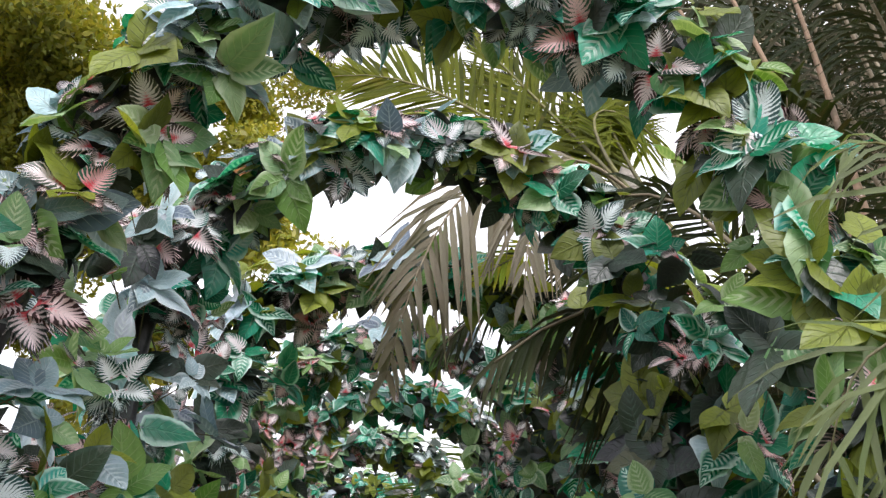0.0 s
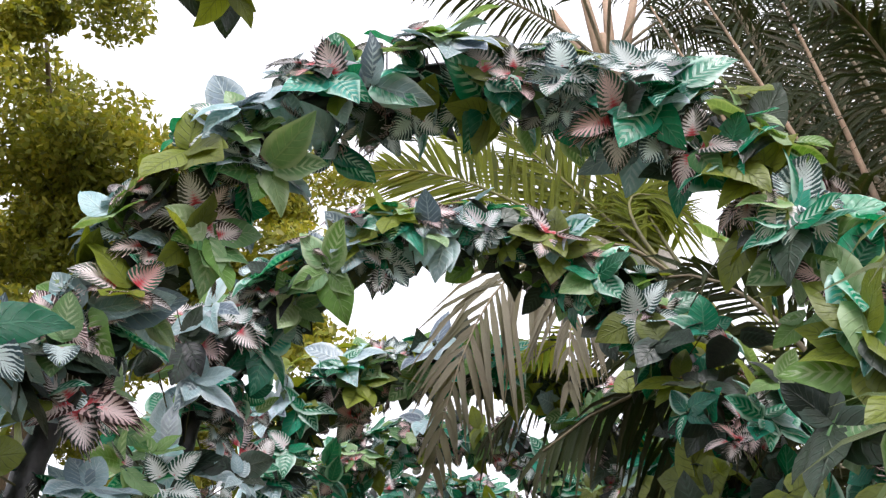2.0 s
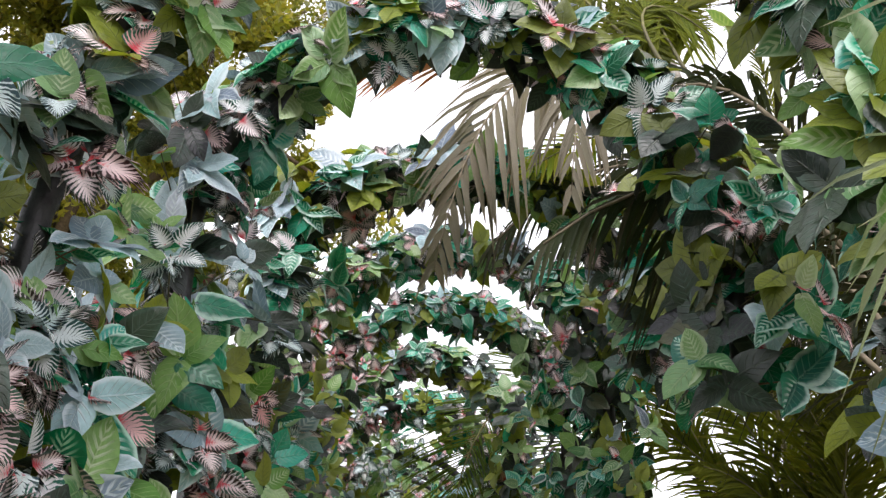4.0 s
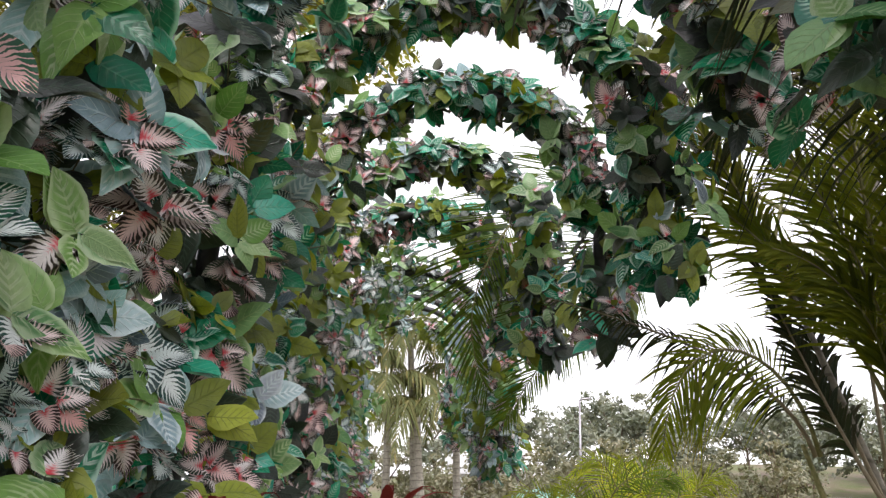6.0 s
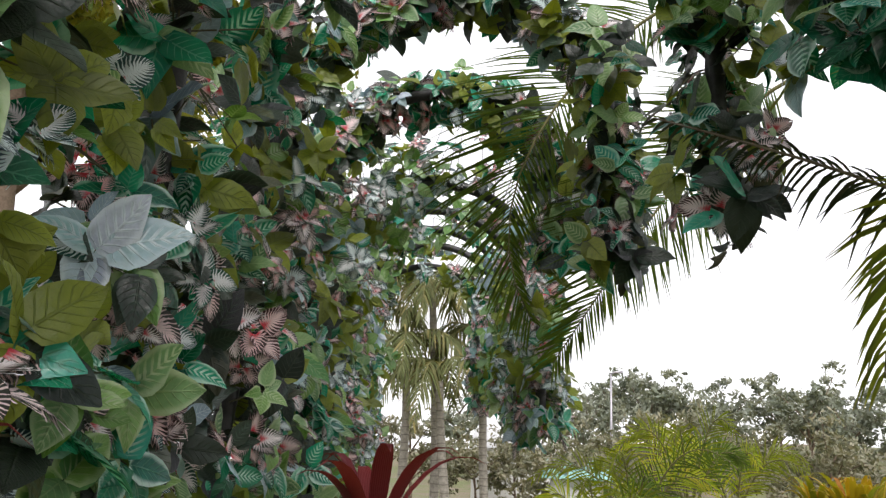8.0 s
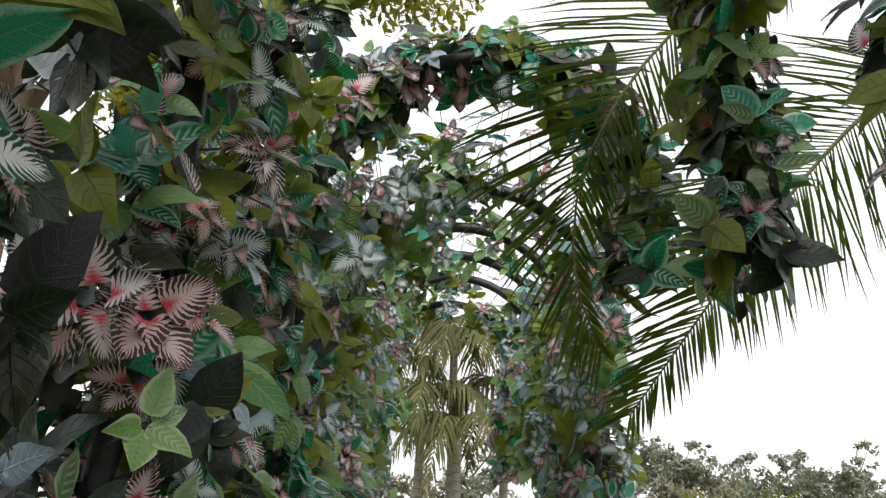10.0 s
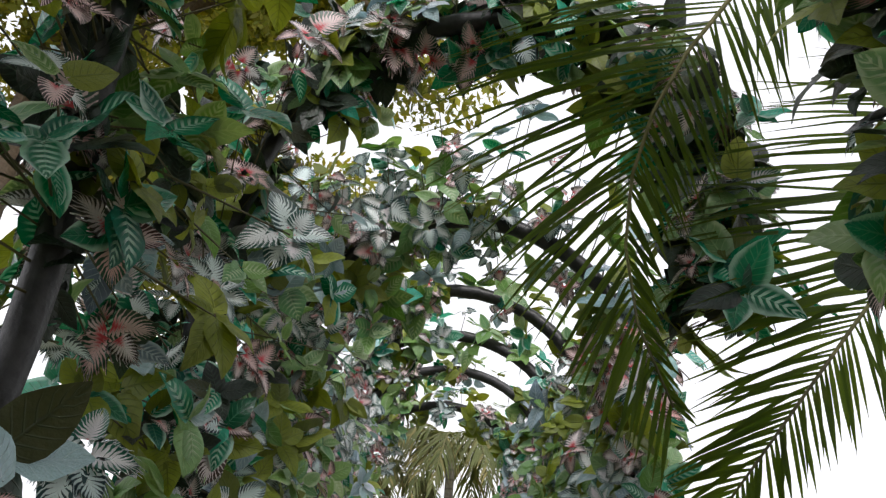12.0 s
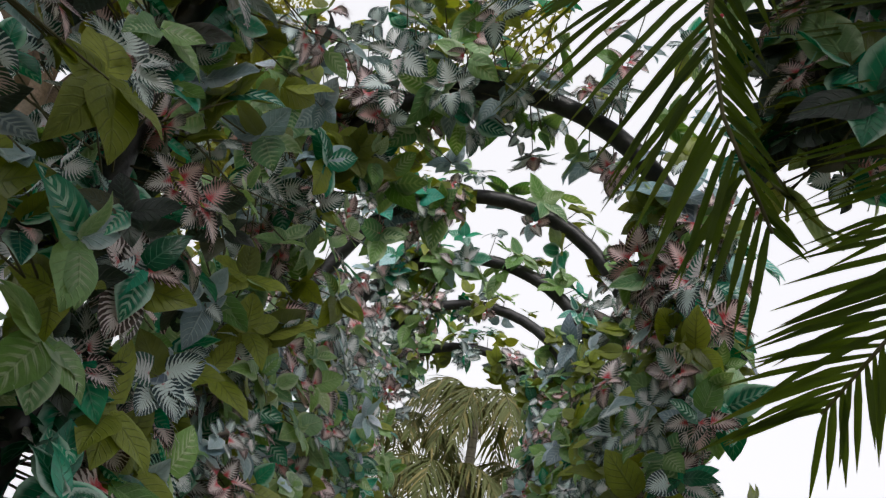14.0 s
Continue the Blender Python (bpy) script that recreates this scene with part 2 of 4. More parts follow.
TREE_LEAF = crown_material("yellow green tree leaf", [(0, (0.22, 0.26, 0.03)), (0.4, (0.34, 0.36, 0.05)), (0.7, (0.46, 0.42, 0.06)), (1, (0.12, 0.14, 0.03))], 0.4)
# distance haze is mixed into this leaf colour, hence paler and greyer
HAZED_HILL_LEAF = crown_material("green hill tree leaf greyed by painted haze", [(0, (0.2, 0.22, 0.18)), (0.5, (0.26, 0.28, 0.23)), (1, (0.31, 0.33, 0.27))], 0.2)
HEDGE_LEAF = crown_material("grey brown shrub leaf", [(0, (0.2, 0.2, 0.13)), (0.5, (0.28, 0.26, 0.19)), (1, (0.16, 0.18, 0.1))], 0.2)

k = Mat("grass and leaf litter ground")
GROUND = k.finish(k.mix(k.span(k.noise(0.35, 6.0), 0.35, 0.65), k.mix(k.noise(9.0, 6.0), (0.07, 0.1, 0.03), (0.14, 0.15, 0.05)), k.mix(k.noise(14.0, 6.0), (0.12, 0.09, 0.06), (0.2, 0.16, 0.11))), 0.9, k.noise(30.0, 6.0), 0.03)
k = Mat("grey galvanised steel")
STEEL = k.finish(k.mix(k.noise(25.0, 4.0), (0.3, 0.29, 0.32), (0.45, 0.43, 0.46)), 0.45, k.noise(80.0), 0.001, metal=0.6)
k = Mat("white dome membrane")
DOME = k.finish(k.mix(k.noise(1.2, 4.0), (0.78, 0.78, 0.8), (0.66, 0.67, 0.7)), 0.5)
k = Mat("turquoise sheet roof")
TURQUOISE = k.finish(k.mix(k.noise(3.0, 4.0), (0.25, 0.55, 0.52), (0.4, 0.66, 0.62)), 0.45)
k = Mat("pale rendered wall")
RENDER_WALL = k.finish(k.mix(k.noise(2.0, 5.0), (0.5, 0.5, 0.48), (0.62, 0.61, 0.58)), 0.8)


# ---- building blocks ----
def finish_mesh(name, verts, faces, mats, uvs=None, mat_index=None, smooth=True):
    me = bpy.data.meshes.new(name)
    me.from_pydata(verts, [], faces)
    for m in mats:
        me.materials.append(m)
    if uvs is not None:
        layer = me.uv_layers.new(name="UVMap")
        layer.data.foreach_set("uv", np.asarray(uvs, dtype=np.float32).ravel())
    if mat_index is not None:
        me.polygons.foreach_set("material_index", np.asarray(mat_index, dtype=np.int32))
    me.polygons.foreach_set("use_smooth", [smooth] * len(me.polygons))
    me.update()
    return me


def part(name, me, parent, label="", kind=""):
    ob = new(name, me)
    ob.parent = parent
    return tagged(ob, label=label, kind=kind)


def thing(name, at, label, category, group="", kind=""):
    ob = new(name)
    ob.location = at
    ob.empty_display_size = 0.2
    return tagged(ob, label=label, category=category, group=group, kind=kind)


def bezier(p, t):
    p0, p1, p2, p3 = [np.array(q, dtype=float) for q in p]
    t = np.asarray(t, dtype=float)[..., None]
    return (1 - t) ** 3 * p0 + 3 * (1 - t) ** 2 * t * p1 + 3 * (1 - t) * t ** 2 * p2 + t ** 3 * p3


def unit(v):
    return v / (np.linalg.norm(v) + 1e-9)


def tube(points, radii, sides=8, cap=True):
    """Vertices and faces of a round tube along points."""
    points = np.asarray(points, dtype=float)
    verts, faces, uvs = [], [], []
    ref = np.array((0.31, 0.87, 0.21))
    n = len(points)
    for i, p in enumerate(points):
        d = unit(points[min(i + 1, n - 1)] - points[max(i - 1, 0)])
        a = unit(np.cross(d, ref))
        b = np.cross(d, a)
        for s in range(sides):
            w = 2 * math.pi * s / sides
            verts.append(tuple(p + radii[i] * (math.cos(w) * a + math.sin(w) * b)))
    for i in range(n - 1):
        for s in range(sides):
            q = (s + 1) % sides
            faces.append((i * sides + s, i * sides + q, (i + 1) * sides + q, (i + 1) * sides + s))
    if cap:
        faces.append(tuple(range(sides))[::-1])
        faces.append(tuple(range((n - 1) * sides, n * sides)))
    return verts, faces


def tube_mesh(name, points, radii, mat, sides=8):
    v, f = tube(points, radii, sides)
    return finish_mesh(name, v, f, [mat])


# ---- leaf shapes ----
def ovate_leaf(curl, fold, twist, broad):
    """A heart-shaped leaf one unit long, cupped along the midrib, with a drooping pointed tip."""
    rows = (0.0, 0.07, 0.22, 0.42, 0.64, 0.84, 1.0)
    cols = (-1.0, -0.55, 0.0, 0.55, 1.0)
    verts, faces, uv = [], [], []
    for u in rows:
        half = max(broad * math.sin(math.pi * min(1.0, u ** 0.58)) ** 0.8 if 0 < u < 1 else 0.0, 0.01)
        back = 0.11 * math.exp(-((u - 0.06) / 0.14) ** 2)
        for v in cols:
            y = half * v
            z = fold * (abs(y) - 0.9 * y * y / broad) + curl * u * u + 0.025 * math.sin(7 * u + 3 * v) * abs(v) + twist * y * u
            verts.append((u - back * abs(v) ** 1.5, y, z))
    w = len(cols)
    for i in range(len(rows) - 1):
        for j in range(w - 1):
            a = i * w + j
            faces.append((a, a + 1, a + w + 1, a + w))
            uv += [(rows[ii], cols[jj] * 0.5 + 0.5) for ii, jj in ((i, j), (i, j + 1), (i + 1, j + 1), (i + 1, j))]
    return np.array(verts), faces, np.array(uv)


def veined_leaf(curl, fold, broad, fringed):
    """A leaf whose side veins fan out from the midrib; its rim is whole, or cut into a finger for each vein."""
    n = 10
    cols = (-0.78, 0.0, 0.78) if fringed else (-1.0, -0.55, 0.0, 0.55, 1.0)
    verts, faces, uv = [], [], []

    def place(p, s):
        bow = radians(112 - 90 * p - 24 * abs(s))
        far = broad * (0.92 + 0.28 * math.sin(math.pi * p)) * (1 - 0.34 * p) * s
        x = 0.06 + 0.68 * p + abs(far) * math.cos(bow)
        y = far * math.sin(bow)
        return x, y, fold * abs(y) + curl * x * x + 0.02 * math.sin(31 * p) * abs(s)

    w = len(cols)
    for i in range(n + 1):
        verts += [place(i / n, s) for s in cols]
    for i in range(n):
        for j in range(w - 1):
            a = i * w + j
            faces.append((a, a + 1, a + w + 1, a + w))
            uv += [(ii / n, abs(cols[jj])) for ii, jj in ((i, j), (i, j + 1), (i + 1, j + 1), (i + 1, j))]
        if fringed:
            for j, side in ((0, -1), (w - 1, 1)):
                tip = 1.14 + 0.2 * math.sin(5 * i + side)
                o = len(verts)
                for p in ((i + 0.4 + 0.25 * math.sin(9 * i)) / n, (i + 0.6 + 0.25 * math.sin(9 * i)) / n):
                    x, y, z = place(p, side * tip)
                    verts.append((x + 0.03 * math.sin(3 * i), y, z - 0.08 + 0.07 * math.sin(7 * i + side)))
                a, b = i * w + j, (i + 1) * w + j
                faces.append((a, o, o + 1, b) if side < 0 else (a, b, o + 1, o))
                flat = [(i / n, 0.78), ((i + 0.4) / n, 0.85), ((i + 0.6) / n, 0.85), ((i + 1) / n, 0.78)]
                uv += flat if side < 0 else [flat[0], flat[3], flat[2], flat[1]]
    return np.array(verts), faces, np.array(uv)


OVATE = [ovate_leaf(-0.25, 0.5, 0.15, 0.37), ovate_leaf(-0.1, 0.3, -0.25, 0.4), ovate_leaf(-0.4, 0.4, 0.1, 0.34), ovate_leaf(0.1, 0.65, 0.2, 0.36)]
FEATHER = [veined_leaf(-0.2, 0.22, 0.42, True), veined_leaf(0.1, 0.35, 0.4, True), veined_leaf(-0.4, 0.1, 0.44, True)]
BROAD = [veined_leaf(-0.25, 0.2, 0.42, False), veined_leaf(-0.4, 0.12, 0.4, False), veined_leaf(0.05, 0.32, 0.43, False)]
KINDS = [(GREEN, OVATE, "green_leaf"), (OLIVE, OVATE, "olive_leaf"), (TEAL, OVATE, "dark_green_leaf"), (SILVER, OVATE, "silver_leaf"),
         (PINK, FEATHER + BROAD, "red_veined_leaf"), (WHITE, FEATHER[:1] + BROAD, "white_veined_leaf"), (DARK, OVATE, "dark_leaf")]
LEAF_MESHES = [[finish_mesh(n, [tuple(p) for p in v], f, [m], u) for v, f, u in shapes] for m, shapes, n in KINDS]


def merged_leaves(name, leaves):
    """One mesh out of (kind, shape, 4 x 4 matrix) rows."""
    verts, faces, uvs, index, at = [], [], [], [], 0
    for kind, shape, m in leaves:
        v, f, u = KINDS[kind][1][shape]
        verts.append(v @ m[:3, :3].T + m[:3, 3])
        faces.extend([tuple(i + at for i in q) for q in f])
        uvs.append(u)
        index.extend([kind] * len(f))
        at += len(v)
    return finish_mesh(name, np.concatenate(verts).tolist(), faces, [q[0] for q in KINDS], np.concatenate(uvs), index)


def leaf_matrix(at, along, face, size):
    x = unit(along)
    z = unit(face - x * np.dot(face, x))
    y = np.cross(z, x)
    m = np.eye(4)
    m[:3, 0], m[:3, 1], m[:3, 2], m[:3, 3] = x * size, y * size, z * size, at
    return m


# ---- the leafy arches ----
def hoop(y, cx, right_end, radius, top):
    """The hose's middle line from the left foot, over the top, to the right end."""
    spring = top - radius
    pts = [(cx - radius - 0.03 * math.sin(3 * z + y), y + 0.02 * math.sin(4 * z), z) for z in np.linspace(0, spring, 16)[:-1]]
    pts += [(cx - radius * math.cos(a), y + 0.03 * math.sin(2 * a + y), spring + radius * math.sin(a)) for a in np.linspace(0, math.pi, 22)]
    if right_end < spring:
        pts += [(cx + radius, y, z) for z in np.linspace(spring, right_end, 8)[1:]]
    else:
        pts = [p for p in pts if p[0] < cx or p[2] > right_end]
    return np.array(pts)


def build_arch(y, cx, right_end, radius, top, per_metre, fullness, single, mix, rng, bare=(), bias=0.0):
    base = (cx - radius, y, 0)
    arch = thing("leafy_arch", base, "black hose arch wrapped in artificial green, white and red leaves", "garden arch", "arches of the leaf tunnel")
    pts = hoop(y, cx, right_end, radius, top) - np.array(base)
    part("hose", tube_mesh("hose", pts, [0.034] * len(pts), PIPE, 10), arch, "black plastic hose")
    step = np.linalg.norm(np.diff(pts, axis=0), axis=1)
    run = np.concatenate(([0], np.cumsum(step)))
    total = run[-1]
    leaves, stems_v, stems_f = [], [], []

    def spot(s):
        i = max(min(np.searchsorted(run, min(s, total)), len(pts) - 1), 1)
        f = (min(s, total) - run[i - 1]) / max(step[i - 1], 1e-6)
        d = unit(pts[i] - pts[i - 1])
        a = unit(np.cross(d, (0, 1, 0)))
        w = rng.uniform(0, 2 * math.pi)
        n = unit(math.cos(w) * a + math.sin(w) * np.array((0, 1.0, 0)) + 0.35 * d * rng.normal())
        n = unit(n - bias * a * (1 if np.dot(a, (0, 0, 1)) < 0 or abs(d[2]) > 0.9 else -1))
        return pts[i - 1] + (pts[i] - pts[i - 1]) * f, n

    main_mix = mix
    s = 0.75
    while s < total + 0.05:
        s += rng.uniform(0.3, 1.7) / (per_metre * (1.6 if s < 2.3 else 1.2 if s > total - 1.1 else 1.0))
        if any(a < s / total < b for a, b in bare) and rng.random() < 0.78:
            continue
        p, n = spot(s)
        # right legs: more dark and olive leaves, with the palms' shade in the mix
        mix = MIX_RIGHT_SHADED if s > total * 0.72 and not bias else main_mix
        swell = 0.75 + 0.45 * noise.noise((s * 2.3, y * 3.1, 0.5))
        reach = fullness * swell * rng.uniform(0.0, 1.0) ** 0.7
        root = p + 0.03 * n
        wall = s < 2.3 or s > total - 0.9
        hub = root + n * reach * (0.19 if s < 2.3 else (0.26 if y < 3 else 0.18) if wall and not bias else 0.135) + rng.normal(0, 0.012, 3) + np.array((0, rng.uniform(-0.46, 0.46) if s < 2.5 and rng.random() < 0.5 else rng.normal(0, 0.12) if wall else 0, 0))
        if 2.2 < s < (4.2 if 7.5 < y < 8.5 else 3.1) and y > 2 and rng.random() < (0.65 if y > 6.5 else 0.45):
            hub = hub + np.array((rng.uniform(-0.12, 0.16), rng.uniform(-0.42, 0.42), rng.uniform(-0.05, 0.4 if y > 6.5 else 0.24)))
        # most innermost sprigs are blackish: shade in the gaps, put into leaf colour
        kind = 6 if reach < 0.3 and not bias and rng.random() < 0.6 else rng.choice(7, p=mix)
        count = rng.integers(5, 8) if kind in (4, 5) else rng.integers(4, 7)
        turn = rng.uniform(0, 6.28)
        out = unit(n + np.array((0, -0.75, 0.3)))
        e1 = unit(np.cross(out, (0.3, 0.2, 0.9)))
        e2 = np.cross(out, e1)
        base_size = rng.uniform(0.08, 0.15) * (0.84 if bias or y > 4 else 1.0)
        at = len(stems_v)
        v, q = tube([root - n * 0.03, hub], [0.003, 0.002], 4, False)
        stems_v += v
        stems_f += [tuple(x + at for x in y4) for y4 in q]
        sag = rng.uniform(-0.1, 0.55)
        for c in range(count):
            ang = turn + c * (6.283 / count) * (1.0 if kind in (4, 5) else 1.9) + rng.normal(0, 0.2)
            rise = rng.uniform(0.0, 0.55)
            along = unit(e1 * math.cos(ang) + e2 * math.sin(ang) + out * rise)
            along = unit(along + np.array((0, 0, -1.0)) * sag * rng.uniform(0.4, 1.1))
            face = unit(out + np.array((0, 0, 0.35)) + rng.normal(0, 0.25, 3))
            knd = kind if rng.random() < 0.85 else rng.choice(7, p=mix)
            size = base_size * rng.uniform(0.75, 1.2) * (0.78 if knd in (4, 5) else 1.0)
            start = hub + along * rng.uniform(0.0, 0.03)
            leaves.append((knd, int(rng.integers(len(KINDS[knd][1]))), leaf_matrix(start, along, face, size)))
    if stems_v:
        part("wire", finish_mesh("wire", stems_v, stems_f, [STEM]), arch, "thin wire stems", "stuff")
    order = rng.permutation(len(leaves))
    for j in order[:single]:
        kind, shape, m = leaves[j]
        ob = new(KINDS[kind][2], LEAF_MESHES[kind][shape])
        ob.parent = arch
        ob.matrix_local = Matrix(m.tolist())
    rest = [leaves[j] for j in order[single:]]
    if rest:
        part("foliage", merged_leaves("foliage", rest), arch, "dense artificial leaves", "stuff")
    return len(leaves)


MIX_NEAR = (0.18, 0.15, 0.2, 0.06, 0.2, 0.12, 0.09)
# fewer pale leaves: the right side's own olives plus shade given as colour
MIX_RIGHT_SHADED = (0.2, 0.2, 0.2, 0.04, 0.15, 0.05, 0.16)
MIX_FIRST = (0.17, 0.09, 0.17, 0.17, 0.2, 0.18, 0.02)
MIX_FAR = (0.27, 0.17, 0.08, 0.08, 0.16, 0.24, 0.0)
ARCHES = [
    # y, middle, lower end on the right, radius, top, sprigs a metre, fullness, leaves that stand alone
    (0.66, 0.0, 3.36, 0.93, 3.4, 72, 1.0, 220),
    (1.7, -0.04, 1.5, 0.92, 3.38, 80, 1.0, 300),
    (2.54, -0.13, 2.15, 0.85, 3.46, 80, 0.95, 300),
    (3.45, -0.17, 2.5, 0.83, 3.46, 80, 0.95, 300),
    (4.37, -0.25, 2.2, 0.82, 3.5, 94, 0.95, 300),
    (5.3, -0.36, 2.12, 0.79, 3.5, 96, 0.95, 300),
    (6.15, -0.57, 2.2, 0.73, 3.46, 100, 1.0, 300),
    (7.06, -0.70, 2.4, 0.69, 3.36, 104, 1.1, 300),
    (8.02, -0.80, 1.55, 0.70, 3.15, 140, 1.5, 300),
    (8.95, -0.92, 1.7, 0.70, 3.26, 92, 1.1, 200),
    (9.8, -1.04, 1.85, 0.70, 3.36, 96, 1.1, 150),
    (10.7, -1.14, 1.95, 0.70, 3.46, 100, 1.1, 100),
    (11.5, -1.28, 2.0, 0.68, 3.44, 140, 1.4, 60),
]
rng = np.random.default_rng(11)
for y, cx, right_end, radius, top, per_metre, fullness, single in ARCHES:
    far = y > 7.5
    bare = ((0.46, 0.56), (0.62, 0.78)) if y > 8.5 else ((0.66, 0.76),) if far else ((0.0, 0.36),) if y == 6.15 else ((0.36, 0.375),)
    build_arch(y, cx, right_end, radius, top, per_metre, fullness, single, MIX_FAR if far else MIX_FIRST if y < 3 else MIX_NEAR, rng, bare, 0.4 if far else 0.0)


# ---- palms ----
def frond(parent, curve, mats, leaflets=44, length=0.45, width=0.03, face=(0, 0, 1), droop=0.25, start=0.2, angle=58, base_radius=0.012, seed=0, label="", lift=0.0, lopsided=1.0, single=False):
    """A feather frond: a stalk along a curve and its two rows of narrow leaflets. mats: leaflet, stalk."""
    r = np.random.default_rng(seed)
    ts = np.linspace(0, 1, 14)
    pts = bezier(curve, ts)
    stalk = part("frond", tube_mesh("frond", pts, [base_radius * (1 - 0.8 * t) for t in ts], mats[1], 6), parent, label)
    verts, faces, uvs = [], [], []
    for i in range(leaflets):
        t = start + (1 - start) * (i + 0.5) / leaflets
        p = bezier(curve, np.array([t]))[0]
        d = unit(bezier(curve, np.array([min(t + 0.02, 1.0)]))[0] - bezier(curve, np.array([t - 0.02]))[0])
        q = (t - start) / (1 - start)
        size = length * (0.55 + 0.45 * math.sin(math.pi * min(q * 1.15 + 0.1, 1.0))) * (1 - 0.62 * q ** 2.5)
        f = unit(np.array(face, dtype=float) - d * np.dot(face, d))
        side = np.cross(d, f)
        for s in (-1, 1):
            if r.random() < 0.04:
                continue
            a = radians(angle * (1 - 0.45 * q) + r.normal(0, 5))
            along = unit(d * math.cos(a) + s * side * math.sin(a) + f * (lift + r.normal(0, 0.07)))
            l = size * r.uniform(0.82, 1.1) * (lopsided if s < 0 else 1.0)
            w = width * r.uniform(0.8, 1.15)
            across = unit(np.cross(f, along))
            sag = droop * r.uniform(0.6, 1.5)
            if single:
                verts, faces, uvs = [], [], []
            n0 = len(verts)
            for u, half in ((0, 0.25), (0.3, 0.5), (0.68, 0.42), (1.0, 0.03)):
                c = p + along * l * u + np.array((0, 0, -1)) * sag * l * u * u
                verts.append(tuple(c - across * w * half))
                verts.append(tuple(c + f * w * -0.2 * (half > 0.1)))
                verts.append(tuple(c + across * w * half))
            us = (0, 0.3, 0.68, 1.0)
            for g in range(3):
                for h in (0, 1):
                    o = n0 + g * 3 + h
                    faces.append((o, o + 1, o + 4, o + 3))
                    uvs += [(us[g], h / 2), (us[g], (h + 1) / 2), (us[g + 1], (h + 1) / 2), (us[g + 1], h / 2)]
            if single:
                part("leaflet", finish_mesh("leaflet", verts, faces, [mats[0]], uvs), stalk)
    if not single:
        part("foliage", finish_mesh("foliage", verts, faces, [mats[0]], uvs), stalk, "", "stuff")
    return stalk


def palm_clump(at, label, group=""):
    return thing("palm", at, label, "palm tree", group)


def rel(at, *pts):
    return [tuple(np.array(p) - np.array(at)) for p in pts]


GREENS = (FROND, RACHIS)
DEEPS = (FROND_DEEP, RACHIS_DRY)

# tall palm whose leaning trunk stands outside the arches
at = (1.95, 5.1, 0)
tall = palm_clump(at, "tall leaning palm with ringed grey trunk and tan leaf bases")
trunk_pts = bezier(rel(at, (1.95, 5.1, 0), (2.05, 5.1, 3.0), (1.15, 5.6, 5.4), (1.36, 6.0, 7.75)), np.linspace(0, 1, 24))
part("trunk", tube_mesh("trunk", trunk_pts, [0.085 - 0.03 * t + 0.012 * math.sin(40 * t) * (t < 0.8) for t in np.linspace(0, 1, 24)], PALM_BARK, 12), tall)
for j, (dx, dy, dz) in enumerate(((-0.35, 0.1, 0.9), (-0.12, -0.1, 1.0), (0.1, 0.1, 1.0), (0.3, -0.05, 0.9), (0.0, 0.0, 0.6))):
    c = np.linspace(0, 1, 6)
    stem = np.array(rel(at, (1.36, 6.0, 7.5)))[0] + np.outer(c ** 1.2, (1.3 * dx, dy, 1.7 * dz))
    part("leaf_base", tube_mesh("leaf_base", stem, [0.085 - 0.045 * q for q in c], CROWNSHAFT, 8), tall, "tan pink leaf base")
r = random.Random(5)
for j in range(9):
    a = j * 2.4
    ca, sa = math.cos(a), math.sin(a)
    h = r.uniform(0.9, 1.7)
    frond(tall, rel(at, (1.36, 6.0, 8.0), (1.36 + 0.5 * ca, 6 + 0.5 * sa, 8.9), (1.36 + 1.5 * ca, 6 + 1.5 * sa, 9.0 + 0.2 * h), (1.36 + 2.4 * ca, 6 + 2.4 * sa, 7.6 + h)),
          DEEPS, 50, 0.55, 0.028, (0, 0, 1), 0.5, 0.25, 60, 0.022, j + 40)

# palm clump whose fronds hang into the tunnel further on
at = (2.4, 6.25, 0)
clump = palm_clump(at, "green areca palm with fronds hanging into the tunnel")
for j, (x, y, z) in enumerate(((1.05, 6.55, 3.87), (1.35, 6.95, 3.5), (1.7, 6.5, 3.0))):
    c = np.linspace(0, 1, 8)[:, None]
    foot, head = np.array((0.06 * j, 0.05 * j, 0)), np.array((x, y, z)) - np.array(at)
    stem = bezier((foot, foot + (0.1, 0, 0.6 * z), foot + 0.3 * head * (1, 1, 0) + (0, 0, 1.02 * z), head), c[:, 0])
    part("trunk", tube_mesh("trunk", stem, [0.028 - 0.014 * q for q in np.linspace(0, 1, 8)], RACHIS, 10), clump)
frond(clump, rel(at, (1.05, 6.55, 3.85), (0.3, 6.6, 3.75), (-0.62, 6.65, 2.75), (-0.17, 6.65, 2.0)), GREENS, 92, 0.74, 0.012, (0.1, -1, 0.1), 0.22, 0.25, 60, 0.012, 3, "long hanging frond", 0.0, 0.45, True)
frond(clump, rel(at, (1.35, 6.95, 3.48), (0.75, 6.85, 3.2), (0.35, 6.8, 2.45), (-0.06, 6.8, 1.82)), GREENS, 105, 0.8, 0.0115, (0.1, -1, 0.1), 0.15, 0.15, 60, 0.012, 4, "", 0.0, 0.6, True)
frond(clump, rel(at, (1.7, 6.5, 2.95), (2.0, 6.9, 3.8), (2.2, 7.2, 4.2), (2.6, 7.2, 3.4)), GREENS, 46, 0.5, 0.022, (0, -0.3, 1), 0.4, 0.25, 60, 0.013, 6)
